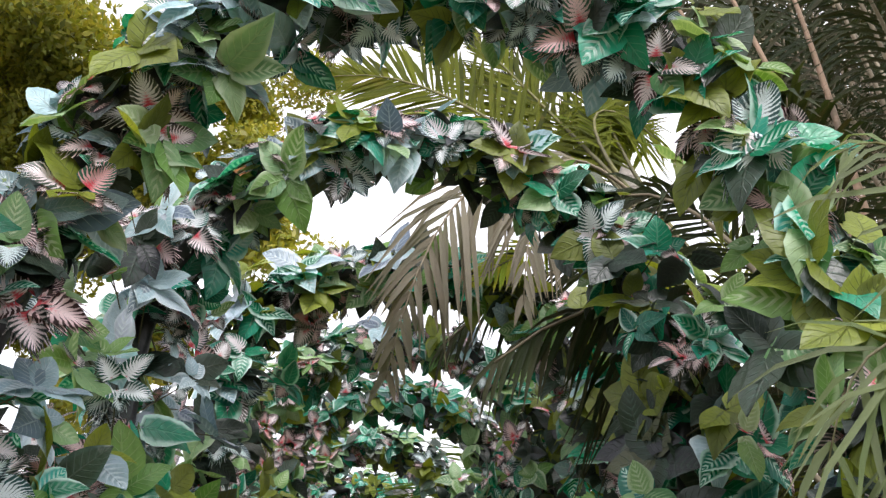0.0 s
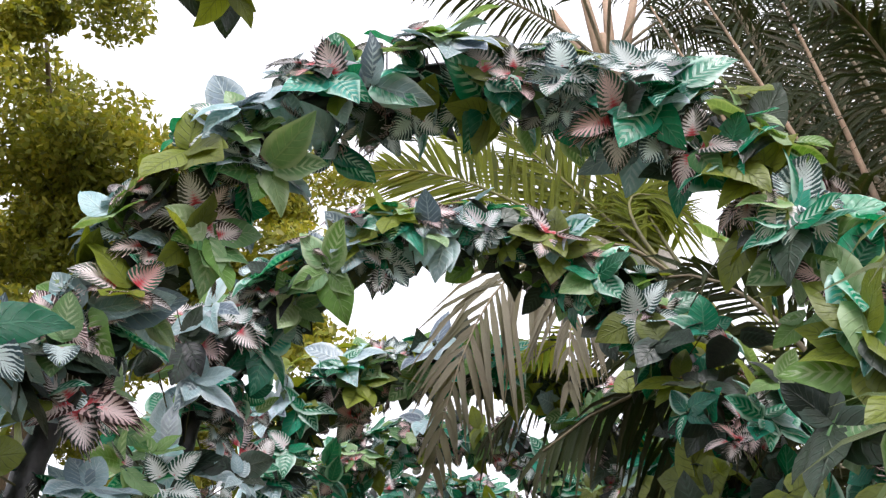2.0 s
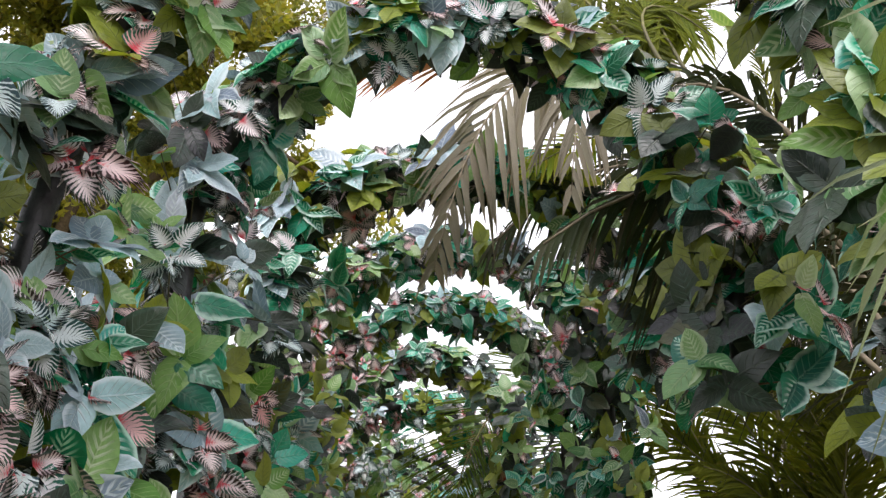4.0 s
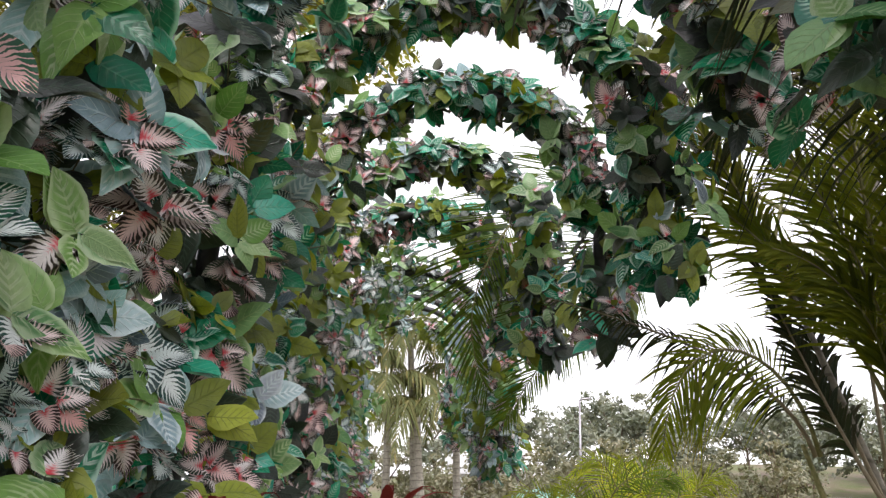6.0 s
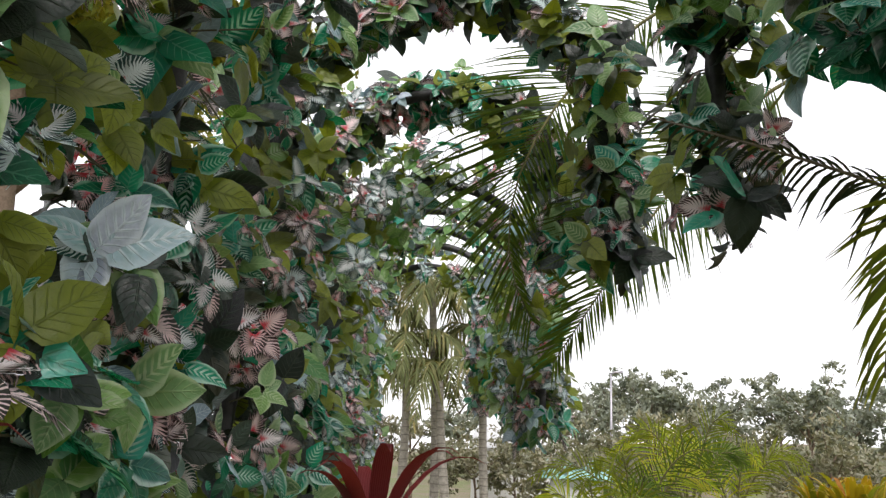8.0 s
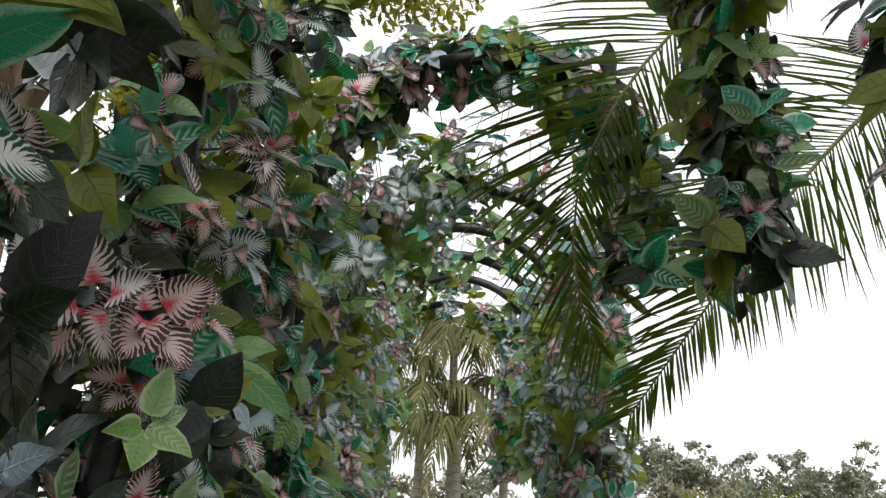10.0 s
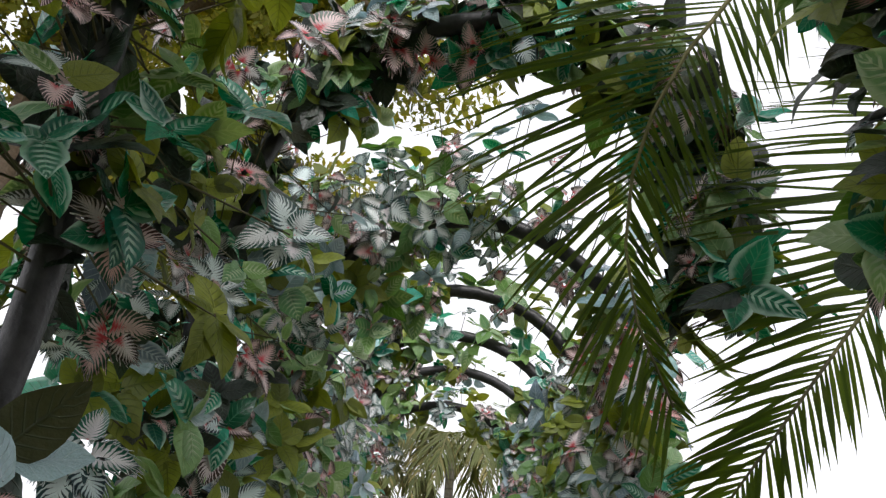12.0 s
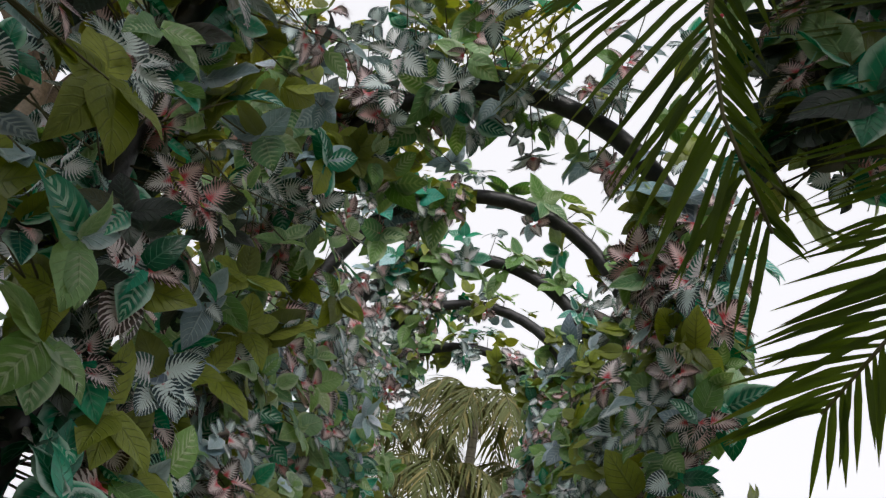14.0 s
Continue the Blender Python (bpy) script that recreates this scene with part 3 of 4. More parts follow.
frond(clump, rel(at, (1.7, 6.5, 2.95), (1.6, 7.0, 4.2), (1.5, 7.6, 5.0), (1.2, 8.2, 4.6)), GREENS, 46, 0.5, 0.022, (0, -0.6, 0.8), 0.4, 0.25, 60, 0.013, 7)

# big fan of fronds beside the arches
at = (1.5, 4.5, 0)
fan = palm_clump(at, "dark green areca palm fanning out beside the arches")
for j, (foot, mid, head, mat, rad) in enumerate((
        ((1.75, 4.6, 0), (1.62, 4.6, 0.9), (1.16, 4.6, 2.18), PALM_BARK, 0.036),
        ((1.6, 4.35, 0), (1.6, 4.4, 0.8), (1.42, 4.4, 1.7), CROWNSHAFT, 0.07),
        ((1.45, 4.65, 0), (1.4, 4.6, 0.8), (1.15, 4.6, 1.55), RACHIS, 0.03),
        ((1.65, 4.75, 0), (1.7, 4.7, 1.0), (1.75, 4.6, 2.0), RACHIS, 0.03),
        ((1.4, 4.5, 0), (1.42, 4.5, 0.7), (1.42, 4.5, 1.3), RACHIS, 0.03))):
    c = np.linspace(0, 1, 9)
    stem = bezier(rel(at, foot, foot[:2] + (mid[2] * 0.5,), mid, head), c)
    part("trunk", tube_mesh("trunk", stem, [rad * (1 - 0.7 * q * q) for q in c], mat, 10), fan)
OLIVES = (FROND_OLIVE, RACHIS)
for j, (p0, p1, p2, p3, mats, ll, single) in enumerate((
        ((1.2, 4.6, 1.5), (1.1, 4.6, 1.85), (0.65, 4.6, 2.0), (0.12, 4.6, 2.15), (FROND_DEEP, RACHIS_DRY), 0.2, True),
        ((1.2, 4.55, 1.5), (1.1, 4.5, 2.0), (0.62, 4.45, 2.1), (0.56, 4.45, 1.5), (FROND_LIME, RACHIS), 0.36, True),
        ((1.42, 4.3, 1.7), (1.4, 4.25, 2.2), (1.1, 4.2, 2.75), (0.68, 4.2, 3.05), (FROND_LIME, RACHIS), 0.4, True),
        ((1.42, 4.4, 1.7), (1.3, 4.4, 2.05), (1.0, 4.4, 2.4), (0.6, 4.4, 2.66), (FROND_LIME, RACHIS), 0.42, True),
        ((1.16, 4.6, 2.15), (1.05, 4.6, 2.5), (0.85, 4.6, 2.9), (0.6, 4.6, 3.3), OLIVES, 0.35, True),
        ((1.42, 4.4, 1.7), (1.5, 4.4, 2.8), (1.35, 4.4, 3.8), (1.0, 4.3, 4.6), OLIVES, 0.5, False),
        ((1.5, 4.4, 1.7), (1.75, 4.4, 2.8), (1.75, 4.4, 4.0), (1.5, 4.2, 5.0), OLIVES, 0.5, False),
        ((1.75, 4.6, 2.0), (1.9, 4.5, 2.8), (2.2, 4.4, 3.8), (2.4, 4.3, 4.4), DEEPS, 0.5, False),
        ((1.75, 4.6, 2.0), (1.8, 4.4, 2.6), (1.85, 4.1, 3.4), (1.9, 3.7, 4.2), DEEPS, 0.5, False),
        ((1.75, 4.6, 2.0), (1.9, 4.5, 2.4), (2.3, 4.3, 2.8), (2.7, 4.1, 2.6), DEEPS, 0.5, False),
        ((1.42, 4.4, 1.7), (1.5, 4.2, 2.3), (1.35, 3.8, 2.9), (1.15, 3.5, 3.2), OLIVES, 0.42, False),
        ((1.42, 4.4, 1.7), (1.6, 4.2, 2.1), (1.6, 3.9, 2.5), (1.4, 3.7, 2.6), OLIVES, 0.42, True),
        ((1.75, 4.6, 2.0), (1.8, 4.3, 2.6), (1.7, 3.9, 3.2), (1.45, 3.6, 3.6), OLIVES, 0.48, False),
        ((1.42, 4.5, 1.3), (1.3, 4.6, 1.7), (1.2, 4.7, 2.3), (1.02, 4.8, 2.7), DEEPS, 0.24, False),
        ((1.42, 4.5, 1.3), (1.25, 4.5, 1.6), (1.12, 4.55, 2.0), (1.0, 4.6, 2.35), DEEPS, 0.2, False),
        ((1.6, 4.9, 1.4), (1.6, 5.0, 2.4), (1.7, 5.4, 3.6), (1.6, 5.6, 4.4), DEEPS, 0.5, False),
        ((1.42, 4.4, 1.6), (1.45, 4.3, 1.9), (1.25, 4.2, 2.2), (0.95, 4.15, 2.25), OLIVES, 0.36, True),
        ((1.5, 4.4, 1.4), (1.65, 4.2, 1.8), (1.6, 4.1, 2.3), (1.3, 4.0, 2.7), OLIVES, 0.42, False),
        ((1.5, 4.4, 1.4), (1.6, 4.3, 1.7), (1.55, 4.2, 2.0), (1.3, 4.1, 2.2), OLIVES, 0.4, False),
        ((1.6, 4.4, 1.4), (1.75, 4.3, 2.0), (1.7, 4.2, 2.7), (1.45, 4.0, 3.2), OLIVES, 0.44, False),
        ((1.42, 4.4, 1.7), (1.4, 4.2, 2.5), (1.2, 4.1, 3.4), (0.95, 3.9, 4.0), OLIVES, 0.42, False))):
    low = j < 2
    frond(fan, rel(at, p0, p1, p2, p3), mats, 60 if low else 74, ll, 0.011 if low else 0.018, (0.25, -1, 0.3), 0.6 if low else 0.35, 0.2, 62 if low else 38, 0.01, j + 60, "", 0.0, 1.0, single)

# fronds over the first arches, olive, dry and rust coloured
at = (2.9, 4.2, 0)
old = palm_clump(at, "ageing palm with olive, grey and rust fronds over the arches")
stem = bezier(rel(at, (2.9, 4.2, 0), (2.7, 4.1, 2.2), (2.2, 3.9, 3.3), (1.2, 3.6, 3.6)), np.linspace(0, 1, 12))
part("trunk", tube_mesh("trunk", stem, [0.05 - 0.028 * q for q in np.linspace(0, 1, 12)], RACHIS, 10), old)
crown = (1.2, 3.6, 3.6)
hub = (0.5, 3.55, 4.1)
frond(old, rel(at, crown, hub, (-0.05, 3.7, 5.0), (-0.75, 3.8, 4.85)), OLIVES, 70, 0.6, 0.026, (0.1, -1, 0.1), 0.1, 0.36, 58, 0.016, 21, "", 0.0, 1.0, True)
frond(old, rel(at, crown, (0.7, 3.9, 4.0), (-0.4, 4.1, 4.95), (-1.2, 4.1, 4.4)), (FROND_RUST, RACHIS_DRY), 44, 0.4, 0.03, (0.1, -1, 0.2), 0.2, 0.6, 50, 0.014, 22, "rust coloured dead frond")
frond(old, rel(at, crown, (0.45, 3.3, 4.25), (-0.02, 3.1, 3.9), (-0.22, 3.1, 2.78)), (FROND_DRY, RACHIS_DRY), 26, 0.46, 0.028, (0.1, -1, 0.1), 0.55, 0.42, 44, 0.012, 23, "dry grey drooping frond", 0.0, 1.0, True)
frond(old, rel(at, crown, (0.6, 3.3, 4.2), (0.4, 3.15, 4.0), (0.32, 3.1, 3.1)), (FROND_DRY, RACHIS_DRY), 18, 0.42, 0.026, (0.1, -1, 0.1), 0.7, 0.42, 40, 0.011, 24, "dry grey drooping frond")
frond(old, rel(at, crown, (0.75, 3.6, 4.2), (0.5, 3.75, 4.7), (0.1, 3.9, 5.4)), OLIVES, 50, 0.55, 0.026, (0.2, -1, 0), 0.05, 0.3, 45, 0.016, 25)
frond(old, rel(at, crown, (0.6, 3.6, 4.3), (0.75, 3.7, 4.85), (1.15, 3.7, 4.35)), (FROND_LIME, RACHIS), 40, 0.45, 0.022, (0.2, -1, 0.2), 0.75, 0.35, 50, 0.014, 26)
frond(old, rel(at, crown, (0.9, 3.7, 4.2), (0.85, 3.8, 4.8), (0.75, 3.9, 5.5)), OLIVES, 46, 0.5, 0.028, (0.2, -1, 0), 0.1, 0.3, 40, 0.014, 29)
frond(old, rel(at, crown, (0.7, 3.5, 4.0), (0.3, 3.6, 4.4), (-0.25, 3.7, 4.4)), OLIVES, 44, 0.45, 0.026, (0.1, -1, 0.4), 0.2, 0.42, 50, 0.014, 27)
for j, (x, y, z) in enumerate(((-0.25, 4.0, 5.4), (1.3, 4.0, 4.9), (1.5, 4.0, 5.3))):
    frond(old, rel(at, crown, (0.8, 3.7, 4.1), (0.6, 3.85, 4.5), (x, y, z)), OLIVES, 44, 0.55, 0.026, (0.1, -1, 0.0), 0.1, 0.35, 40, 0.014, 35 + j)
frond(old, rel(at, crown, (0.75, 3.4, 3.75), (0.4, 3.3, 3.5), (0.12, 3.2, 3.25)), (FROND_YELLOW, RACHIS), 24, 0.2, 0.016, (0.1, -1, 0.4), 0.2, 0.6, 50, 0.01, 28)
for j, (p1, p2, p3) in enumerate((((2.15, 4.0, 4.2), (1.95, 4.0, 5.4), (1.55, 4.0, 6.9)), ((2.0, 4.1, 4.0), (1.65, 4.1, 5.2), (1.3, 4.1, 6.6)), ((2.3, 4.0, 4.4), (2.3, 4.0, 5.6), (2.1, 4.0, 7.0)))):
    frond(old, rel(at, (2.3, 3.95, 3.1), p1, p2, p3), (FROND_DEEP, CROWNSHAFT), 40, 0.5, 0.026, (-0.2, -1, 0.2), 0.3, 0.45, 50, 0.03, 45 + j, "dark frond on a tan stalk")

# dark palms further out
for k2, (px, py, n2, height) in enumerate(((3.5, 6.4, 34, 11.0), (5.6, 9.5, 28, 14.5), (3.0, 4.0, 24, 7.4), (1.95, 3.1, 20, 4.2))):
    at = (px, py, 0)
    dark_palm = palm_clump(at, "tall dense dark green palm clump", "dark palms behind the arches")
    rr = random.Random(90 + k2)
    for j in range(4):
        a = j * 1.7 + k2
        c = np.linspace(0, 1, 10)
        stem = np.outer(np.ones(10), (0.2 * math.cos(a), 0.2 * math.sin(a), 0)) + np.outer(c, (0.5 * math.cos(a), 0.4 * math.sin(a), height * 0.45))
        part("trunk", tube_mesh("trunk", stem, [0.05 - 0.034 * q for q in c], BARK, 8), dark_palm)
    for j in range(n2):
        a = j * 2.4 + k2
        ca, sa = math.cos(a), math.sin(a)
        up = height * rr.uniform(0.75, 1.0)
        out = rr.uniform(0.5, 1.6)
        z0 = height * rr.uniform(0.3, 0.45)
        frond(dark_palm, [(0.3 * ca, 0.3 * sa, z0), (0.4 * ca, 0.4 * sa, z0 + (up - z0) * 0.6), (out * ca * 0.8, out * sa * 0.8, up), (out * 1.35 * ca, out * 1.35 * sa, up - 0.5 * out)],
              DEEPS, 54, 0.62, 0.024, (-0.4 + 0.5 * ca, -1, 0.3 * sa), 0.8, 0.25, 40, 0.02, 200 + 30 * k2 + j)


# ---- low plants ----
def blades(parent, name, at, count, length, width, mat, seed, spread=0.5, lean=0.6, z0=0.0):
    """Arching strap leaves from one foot; a mesh each."""
    r = np.random.default_rng(seed)
    for i in range(count):
        a = r.uniform(0, 6.28)
        l = length * r.uniform(0.65, 1.1)
        out = np.array((math.cos(a), math.sin(a), 0)) * lean * r.uniform(0.3, 1.1)
        root = np.array((math.cos(a), math.sin(a), 0)) * 0.04 + np.array((0, 0, z0))
        c = [root, root + out * 0.25 * l + np.array((0, 0, 0.5 * l)), root + out * 0.7 * l + np.array((0, 0, 0.85 * l)), root + out * 1.1 * l + np.array((0, 0, 0.62 * l))]
        ts = np.linspace(0, 1, 8)
        pts = bezier(c, ts)
        side = np.array((-math.sin(a), math.cos(a), 0))
        v, f, uv = [], [], []
        for q, p in zip(ts, pts):
            w = width * (0.35 + 0.65 * math.sin(math.pi * min(q * 0.9 + 0.12, 1.0)))* (1 - q ** 4) + 0.001
            v += [tuple(p - side * w), tuple(p + np.array((0, 0, -0.25 * w))), tuple(p + side * w)]
        for g in range(7):
            for h in (0, 1):
                o = g * 3 + h
                f.append((o, o + 1, o + 4, o + 3))
                uv += [(ts[g], h / 2), (ts[g], (h + 1) / 2), (ts[g + 1], (h + 1) / 2), (ts[g + 1], h / 2)]
        part(name, finish_mesh(name, v, f, [mat], uv), parent)


at = (0.98, 1.25, 0)
strap = thing("strap_leaf_plant", at, "tall plant with pale green arching strap leaves", "plant")
c = np.linspace(0, 1, 6)
part("stem", tube_mesh("stem", np.outer(c, (-0.1, 0, 1.75)), [0.02 - 0.006 * q for q in c], RACHIS, 8), strap)
for j, (p1, p2, p3) in enumerate((((0.9, 1.25, 2.1), (0.72, 1.28, 2.35), (0.58, 1.3, 1.95)), ((0.95, 1.2, 2.2), (0.85, 1.2, 2.6), (0.7, 1.25, 2.5)),
                                  ((0.9, 1.3, 2.0), (0.8, 1.4, 2.2), (0.72, 1.45, 1.8)))):
    frond(strap, rel(at, (0.88, 1.25, 1.7), p1, p2, p3), (STRAP, RACHIS), 9, 0.36, 0.013, (-0.1, -1, 0.5), 0.7, 0.3, 60, 0.006, 300 + j, "pale arching leaves")

for px, py, s in ((-0.72, 5.75, 1), (-0.88, 3.35, 0.8)):
    cord = thing("cordyline", (px, py, 0), "dark red cordyline at the foot of the leaf wall", "plant", "cordylines")
    c = np.linspace(0, 1, 6)
    part("stem", tube_mesh("stem", np.outer(c, (0, 0, 1.06)), [0.014] * 6, RACHIS_DRY, 8), cord)
    blades(cord, "leaf", None, 14, 0.42 * s, 0.035, CORDYLINE, int(py * 10), lean=0.8, z0=1.05)

# palms at the tunnel's far end
for k2, (px, py, h, n2) in enumerate(((-2.1, 15.5, 3.0, 10), (-1.65, 15.7, 4.0, 13), (-1.35, 15.2, 2.6, 9), (-0.75, 16.2, 3.3, 10), (-2.6, 16.4, 3.6, 10))):
    at = (px, py, 0)
    p = palm_clump(at, "areca palm with slender ringed trunk and drooping mottled fronds", "palms beyond the tunnel")
    c = np.linspace(0, 1, 10)
    stem = np.stack([0.12 * np.sin(2.5 * c + k2), 0 * c, h * c], 1)
    part("trunk", tube_mesh("trunk", stem, [0.075 - 0.02 * q for q in c], PALM_BARK, 10), p)
    top2 = stem[-1]
    rr = random.Random(k2)
    for j in range(n2):
        a = j * 2.4 + k2
        ca, sa = math.cos(a), math.sin(a)
        g = rr.uniform(0.2, 0.9)
        o = rr.uniform(0.7, 1.1)
        frond(p, [tuple(top2), tuple(top2 + (0.25 * ca, 0.25 * sa, 0.5)), tuple(top2 + (0.75 * o * ca, 0.75 * o * sa, 0.4 * g + 0.2)), tuple(top2 + (1.15 * o * ca, 1.15 * o * sa, -0.9 + g))],
              (FROND_FAR, RACHIS), 26, 0.55, 0.03, (0, -0.3, 1), 0.6, 0.2, 55, 0.016, 400 + 20 * k2 + j)

# yellow palms and shrubs outside
for k2, (px, py, h, n2) in enumerate(((0.95, 12.0, 0.65, 8), (1.6, 12.6, 1.0, 8), (0.5, 11.0, 0.35, 7), (2.3, 13.6, 0.9, 8))):
    at = (px, py, 0)
    p = palm_clump(at, "sunlit yellow green areca palm clump", "yellow palms")
    rr = random.Random(30 + k2)
    c = np.linspace(0, 1, 5)
    part("trunk", tube_mesh("trunk", np.outer(c, (0, 0, h)), [0.06 - 0.02 * q for q in c], PALM_BARK, 8), p)
    for j in range(n2):
        a = j * 2.4 + k2
        ca, sa = math.cos(a), math.sin(a)
        o = rr.uniform(0.5, 1.0)
        u2 = rr.uniform(0.8, 1.3)
        frond(p, [(0, 0, h * 0.8), (0.2 * ca, 0.2 * sa, h + 0.6 * u2), (0.6 * o * ca, 0.6 * o * sa, h + 1.0 * u2), (1.1 * o * ca, 1.1 * o * sa, h + 0.6 * u2)],
              ((FROND_YELLOW, FROND_LIME, FROND)[j % 3], RACHIS), 24, 0.38, 0.016, (0.6 * sa, -1, 0.3), 0.25, 0.2, 50, 0.014, 500 + 20 * k2 + j)
for k2 in range(16):
    rr = random.Random(700 + k2)
    px, py = 0.7 + 0.24 * k2 + rr.uniform(-0.1, 0.1), 8.6 + rr.uniform(0, 1.6)
    warm = k2 > 5
    bush = thing("croton" if warm else "strap_grass", (px, py, 0), "orange and yellow leaved croton shrub" if warm else "bright green clump of strap leaves", "shrub", "crotons" if warm else "strap grasses")
    blades(bush, "leaf", None, 34, 0.55 if warm else 0.8, 0.025 if warm else 0.018, ORANGE if warm else GRASSY, 800 + k2, lean=0.7, z0=1.0 if warm else 0.6)
    c = np.linspace(0, 1, 4)
    part("stem", tube_mesh("stem", np.outer(c, (0, 0, 1.0)), [0.03] * 4, BARK, 6), bush)


# ---- trees ----
def tree(at, height, spread, leaf, count, mat, label, group, seed, low=0.35, lean=(0, 0)):
    """Tapered trunk, limbs that fork, and a crown of small leaves in uneven clumps."""
    r = np.random.default_rng(seed)
    root = thing("tree", at, label, "tree", group)
    c = np.linspace(0, 1, 8)
    axis = np.outer(c, (lean[0], lean[1], height * 0.6)) + np.stack([0.1 * np.sin(5 * c), 0.1 * np.cos(4 * c) - 0.1, 0 * c], 1) * height * 0.1
    part("trunk", tube_mesh("trunk", axis, [0.017 * height * (1 - 0.55 * q) for q in c], BARK, 10), root)
    tips = []
    for j in range(9):
        a, q = j * 2.4, r.uniform(0.45, 1.0)
        p0 = np.array([np.interp(q, c, axis[:, i]) for i in range(3)])
        out = np.array((math.cos(a), math.sin(a), 0)) * spread * r.uniform(0.5, 1.0)
        p3 = p0 + out + np.array((0, 0, height * r.uniform(0.05, 0.42)))
        limb = bezier((p0, p0 + out * 0.3 + (0, 0, 0.1 * height), p0 + out * 0.7 + (0, 0, 0.2 * height), p3), np.linspace(0, 1, 7))
        part("limb", tube_mesh("limb", limb, [0.008 * height * (1 - 0.75 * z) for z in np.linspace(0, 1, 7)], BARK, 7), root)
        tips += [limb[3], limb[4], limb[5], limb[6]]
    clumps = []
    for tip in tips:
        for _ in range(4):
            clumps.append((tip + r.normal(0, 0.17 * spread, 3) * (1, 1, 0.8), spread * r.uniform(0.06, 0.2)))
    each = max(1, count // len(clumps))
    balls = r.normal(0, 1, (len(clumps), each, 3))
    balls *= (r.uniform(0, 1, (len(clumps), each, 1)) ** 0.4) / np.linalg.norm(balls, axis=2)[..., None]
    pos = np.concatenate([p + q * s * (1.25, 1.25, 0.85) for (p, s), q in zip(clumps, balls)])
    pos = pos[pos[:, 2] > low * height * 0.6]
    n = len(pos)
    a = r.normal(0, 1, (n, 3)); a /= np.linalg.norm(a, axis=1)[:, None]
    b = np.cross(a, r.normal(0, 1, (n, 3))); b /= np.linalg.norm(b, axis=1)[:, None]
    size = leaf * r.uniform(0.6, 1.3, (n, 1))
    verts = np.stack([pos - a * size, pos + b * size * 0.45, pos + a * size, pos - b * size * 0.45], 1).reshape(-1, 3)
    faces = np.arange(n * 4).reshape(-1, 4).tolist()
    part("crown", finish_mesh("crown", verts.tolist(), faces, [mat], None, None, False), root, "", "stuff")
    return root


tree((-8.7, 14.8, 0), 18.5, 5.2, 0.09, 170000, TREE_LEAF, "broad tree with small yellow green leaves", "", 1, 0.25, (0.4, 0))
for j in range(26):
    rr = random.Random(j + 5)
    row = j % 2
    px = -6 + 2.6 * j + rr.uniform(-1, 1)
    tree((px, 74 + 10 * row + rr.uniform(-3, 3), 0.5 + 2.2 * row), rr.uniform(7.5, 10.5), rr.uniform(2.6, 3.6), 0.24, 2600, HAZED_HILL_LEAF, "tree on the far hillside, greyed by painted haze", "trees on the hill", 50 + j, 0.25)
for j in range(12):
    rr = random.Random(j + 95)
    tree((-3.4 + 1.0 * j + rr.uniform(-0.4, 0.4), 24 + rr.uniform(-3, 6), 0), rr.uniform(2.2, 3.4), rr.uniform(0.9, 1.3), 0.07, 2600, HEDGE_LEAF, "pale grey brown shrub in the garden beyond", "garden shrubs", 150 + j, 0.1)

# ---- buildings and fittings beyond ----
dome = thing("dome_tent", (-0.3, 32, 0), "white domed tent roof beyond the garden", "tent")
v, f = [], []
for i in range(9):
    e = math.pi / 2 * i / 8
    for s in range(28):
        w = 2 * math.pi * s / 28
        rr = 1.75 * math.cos(e) * (1 + 0.012 * (s % 2)) + 0.01
        v.append((rr * math.cos(w), rr * math.sin(w), 2.2 + 1.5 * math.sin(e)))
for i in range(8):
    for s in range(28):
        q = (s + 1) % 28
        f.append((i * 28 + s, i * 28 + q, (i + 1) * 28 + q, (i + 1) * 28 + s))
part("roof", finish_mesh("roof", v, f, [DOME]), dome, "white membrane")
v, f = [], []
for z in (0, 2.2):
    for s in range(28):
        w = 2 * math.pi * s / 28
        v.append((1.7 * math.cos(w), 1.7 * math.sin(w), z))
for s in range(28):
    q = (s + 1) % 28
    f.append((s, q, 28 + q, 28 + s))
part("wall", finish_mesh("wall", v, f, [RENDER_WALL]), dome)


def box(name, size, centre, mat, parent, bevel=0.01):
    bm = bmesh.new()
    bmesh.ops.create_cube(bm, size=1.0)
    bmesh.ops.scale(bm, vec=size, verts=bm.verts)
    bmesh.ops.bevel(bm, geom=bm.edges[:], offset=bevel, segments=2, affect="EDGES")
    bmesh.ops.translate(bm, vec=centre, verts=bm.verts)
    me = bpy.data.meshes.new(name)
    bm.to_mesh(me)
    bm.free()
    me.materials.append(mat)
    return part(name, me, parent)


kiosk = thing("kiosk", (0.9, 22.5, 0), "small pale kiosk with a turquoise sheet roof", "kiosk")
box("wall", (1.1, 1.0, 1.3), (0, 0, 0.65), RENDER_WALL, kiosk)
v, f = [], []
for i in range(25):
    x = -0.75 + 1.5 * i / 24
    z = 0.018 * (i % 2)
    v += [(x, -0.7, 1.34 + z), (x, 0.7, 1.74 + z), (x, -0.7, 1.31 + z), (x, 0.7, 1.71 + z)]
for i in range(24):
    o = i * 4
    f += [(o, o + 4, o + 5, o + 1), (o + 2, o + 3, o + 7, o + 6), (o, o + 2, o + 6, o + 4), (o + 1, o + 5, o + 7, o + 3)]
part("roof", finish_mesh("roof", v, f, [TURQUOISE], None, None, False), kiosk, "turquoise corrugated roof")

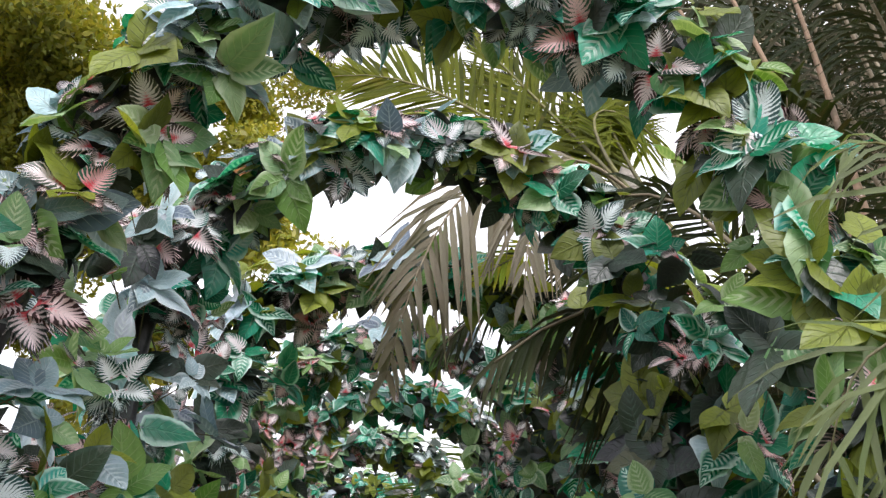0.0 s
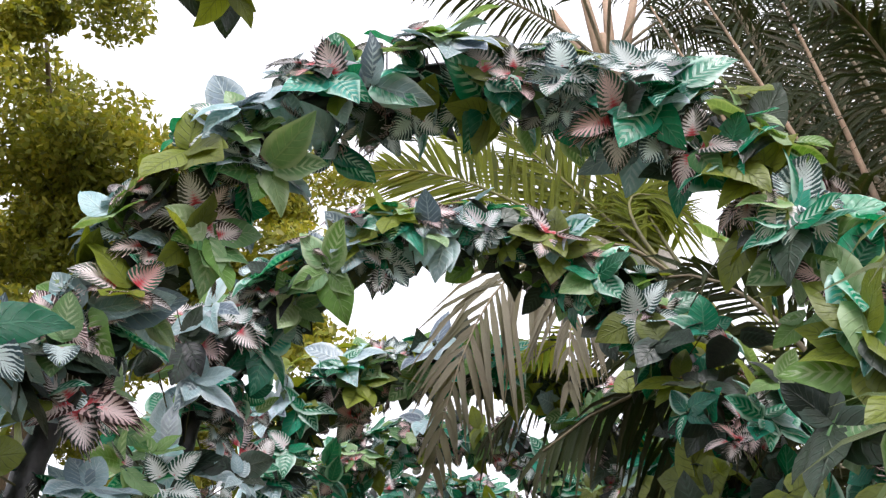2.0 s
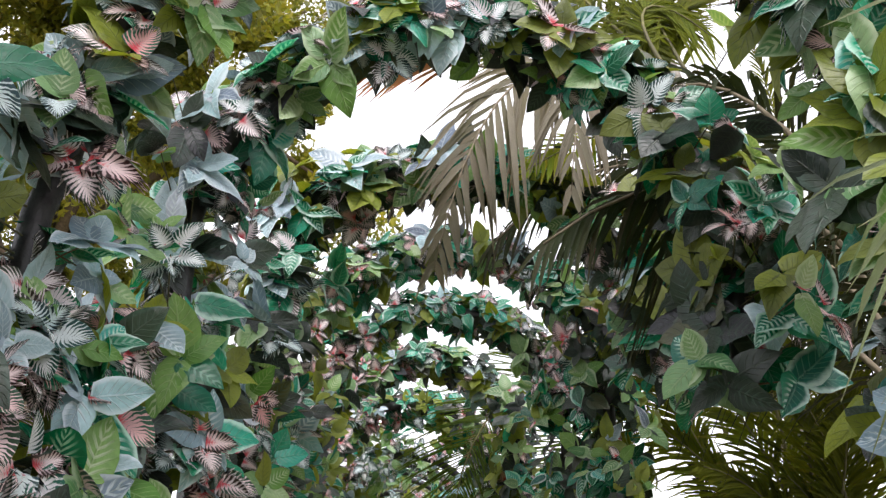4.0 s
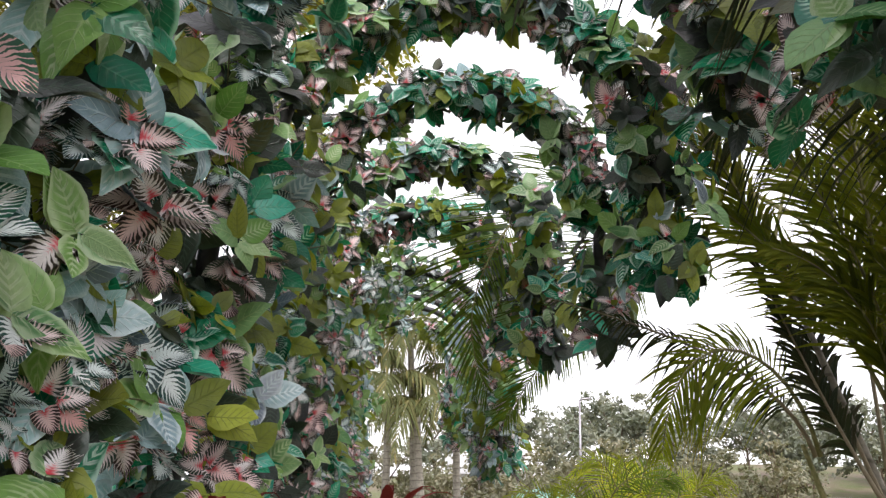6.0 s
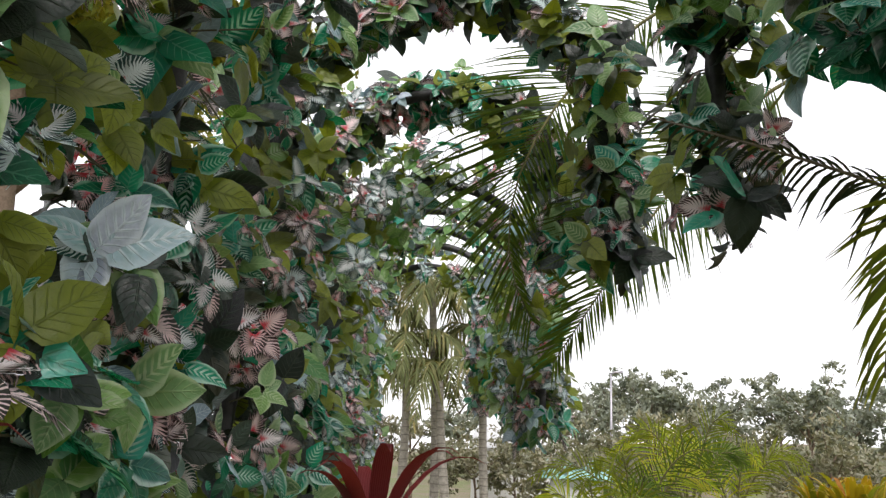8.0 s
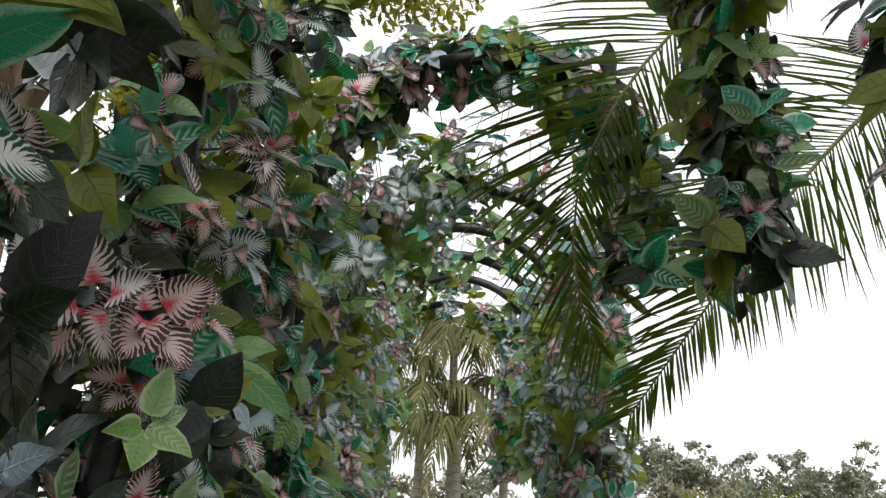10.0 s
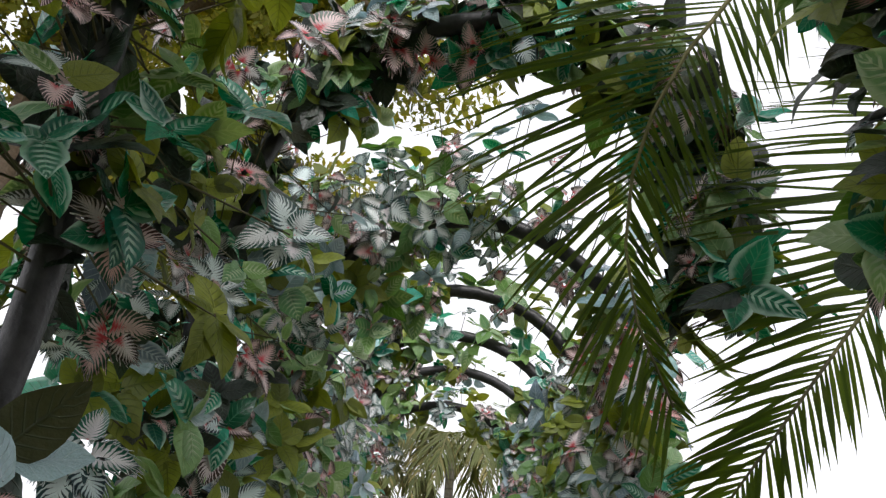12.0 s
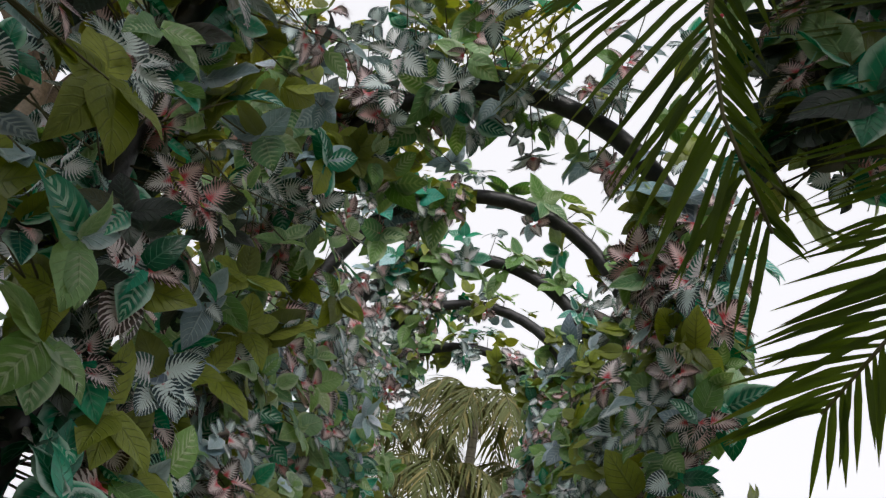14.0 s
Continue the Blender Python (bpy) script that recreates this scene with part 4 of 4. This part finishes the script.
mast = thing("lamp_post", (3.33, 40, 0), "thin grey lamp post in the distance", "lamp post")
part("pole", tube_mesh("pole", [(0, 0, 0), (0, 0, 3), (0, 0, 5.8)], [0.07, 0.055, 0.04], STEEL, 8), mast)
part("lamp_head", tube_mesh("lamp_head", [(0, 0, 5.78), (0.15, 0, 5.86), (0.5, 0, 5.88)], [0.04, 0.05, 0.06], STEEL, 8), mast)


def ring_points(centre, radius, n=28, tilt=0.0):
    return [(centre[0] + radius * math.cos(w), centre[1] + tilt * radius * math.sin(w), centre[2] + radius * math.sin(w)) for w in np.linspace(0, 2 * math.pi, n)]


gate = thing("ring_topped_post", (-1.52, 6.62, 0), "grey steel post topped by a ring with a chain", "post")
part("post", tube_mesh("post", [(0, 0, 0), (0, 0, 0.8), (0, 0, 1.58)], [0.022, 0.022, 0.022], STEEL, 10), gate)
part("ring", tube_mesh("ring", ring_points((0.07, 0, 1.66), 0.1), [0.017] * 28, STEEL, 8), gate, "grey steel ring")
for j in range(5):
    part("chain_link", tube_mesh("chain_link", ring_points((0.12 - 0.006 * j, 0, 1.68 - 0.026 * j), 0.013, 12, 0.6 * (j % 2)), [0.0035] * 12, STEEL, 6), gate)

rail = thing("hand_rail", (1.15, 4.0, 0), "grey steel hand rail beside the palms", "rail")
part("bar", tube_mesh("bar", [(-0.2, 0, 1.2), (-0.19, 0, 1.28), (-0.13, 0, 1.315), (0.5, 0.02, 1.315), (1.4, 0.05, 1.315)], [0.02] * 5, STEEL, 10), rail)
part("post", tube_mesh("post", [(-0.2, 0, 0), (-0.2, 0, 0.6), (-0.2, 0, 1.2)], [0.02] * 3, STEEL, 10), rail)
part("post", tube_mesh("post", [(1.2, 0.045, 0), (1.2, 0.045, 0.6), (1.2, 0.045, 1.3)], [0.02] * 3, STEEL, 10), rail)

# ---- ground ----
xs = np.concatenate((-np.geomspace(1500, 2, 26), np.linspace(-1.5, 4.5, 13), np.geomspace(6, 1500, 26)))
ys = np.concatenate((-np.geomspace(1500, 4, 20), np.linspace(-3, 14, 30), np.geomspace(16, 1500, 34)))
verts = []
for y in ys:
    for x in xs:
        far = max(0.0, (y - 45) / 50)
        rise = min(far, 1.0) ** 2 * 6.0 * math.exp(-((x - 30) / 60) ** 2) if y < 400 else 0.0
        h = rise + 0.05 * noise.noise((x * 0.6, y * 0.6, 0.3)) * (abs(x) > 1.2) - 0.02
        verts.append((x, y, h))
w = len(xs)
faces = [(j * w + i, j * w + i + 1, (j + 1) * w + i + 1, (j + 1) * w + i) for j in range(len(ys) - 1) for i in range(w - 1)]
ground = new("ground", finish_mesh("ground", verts, faces, [GROUND]))
tagged(ground, "grass and leaf litter over earth", "ground", kind="structure")
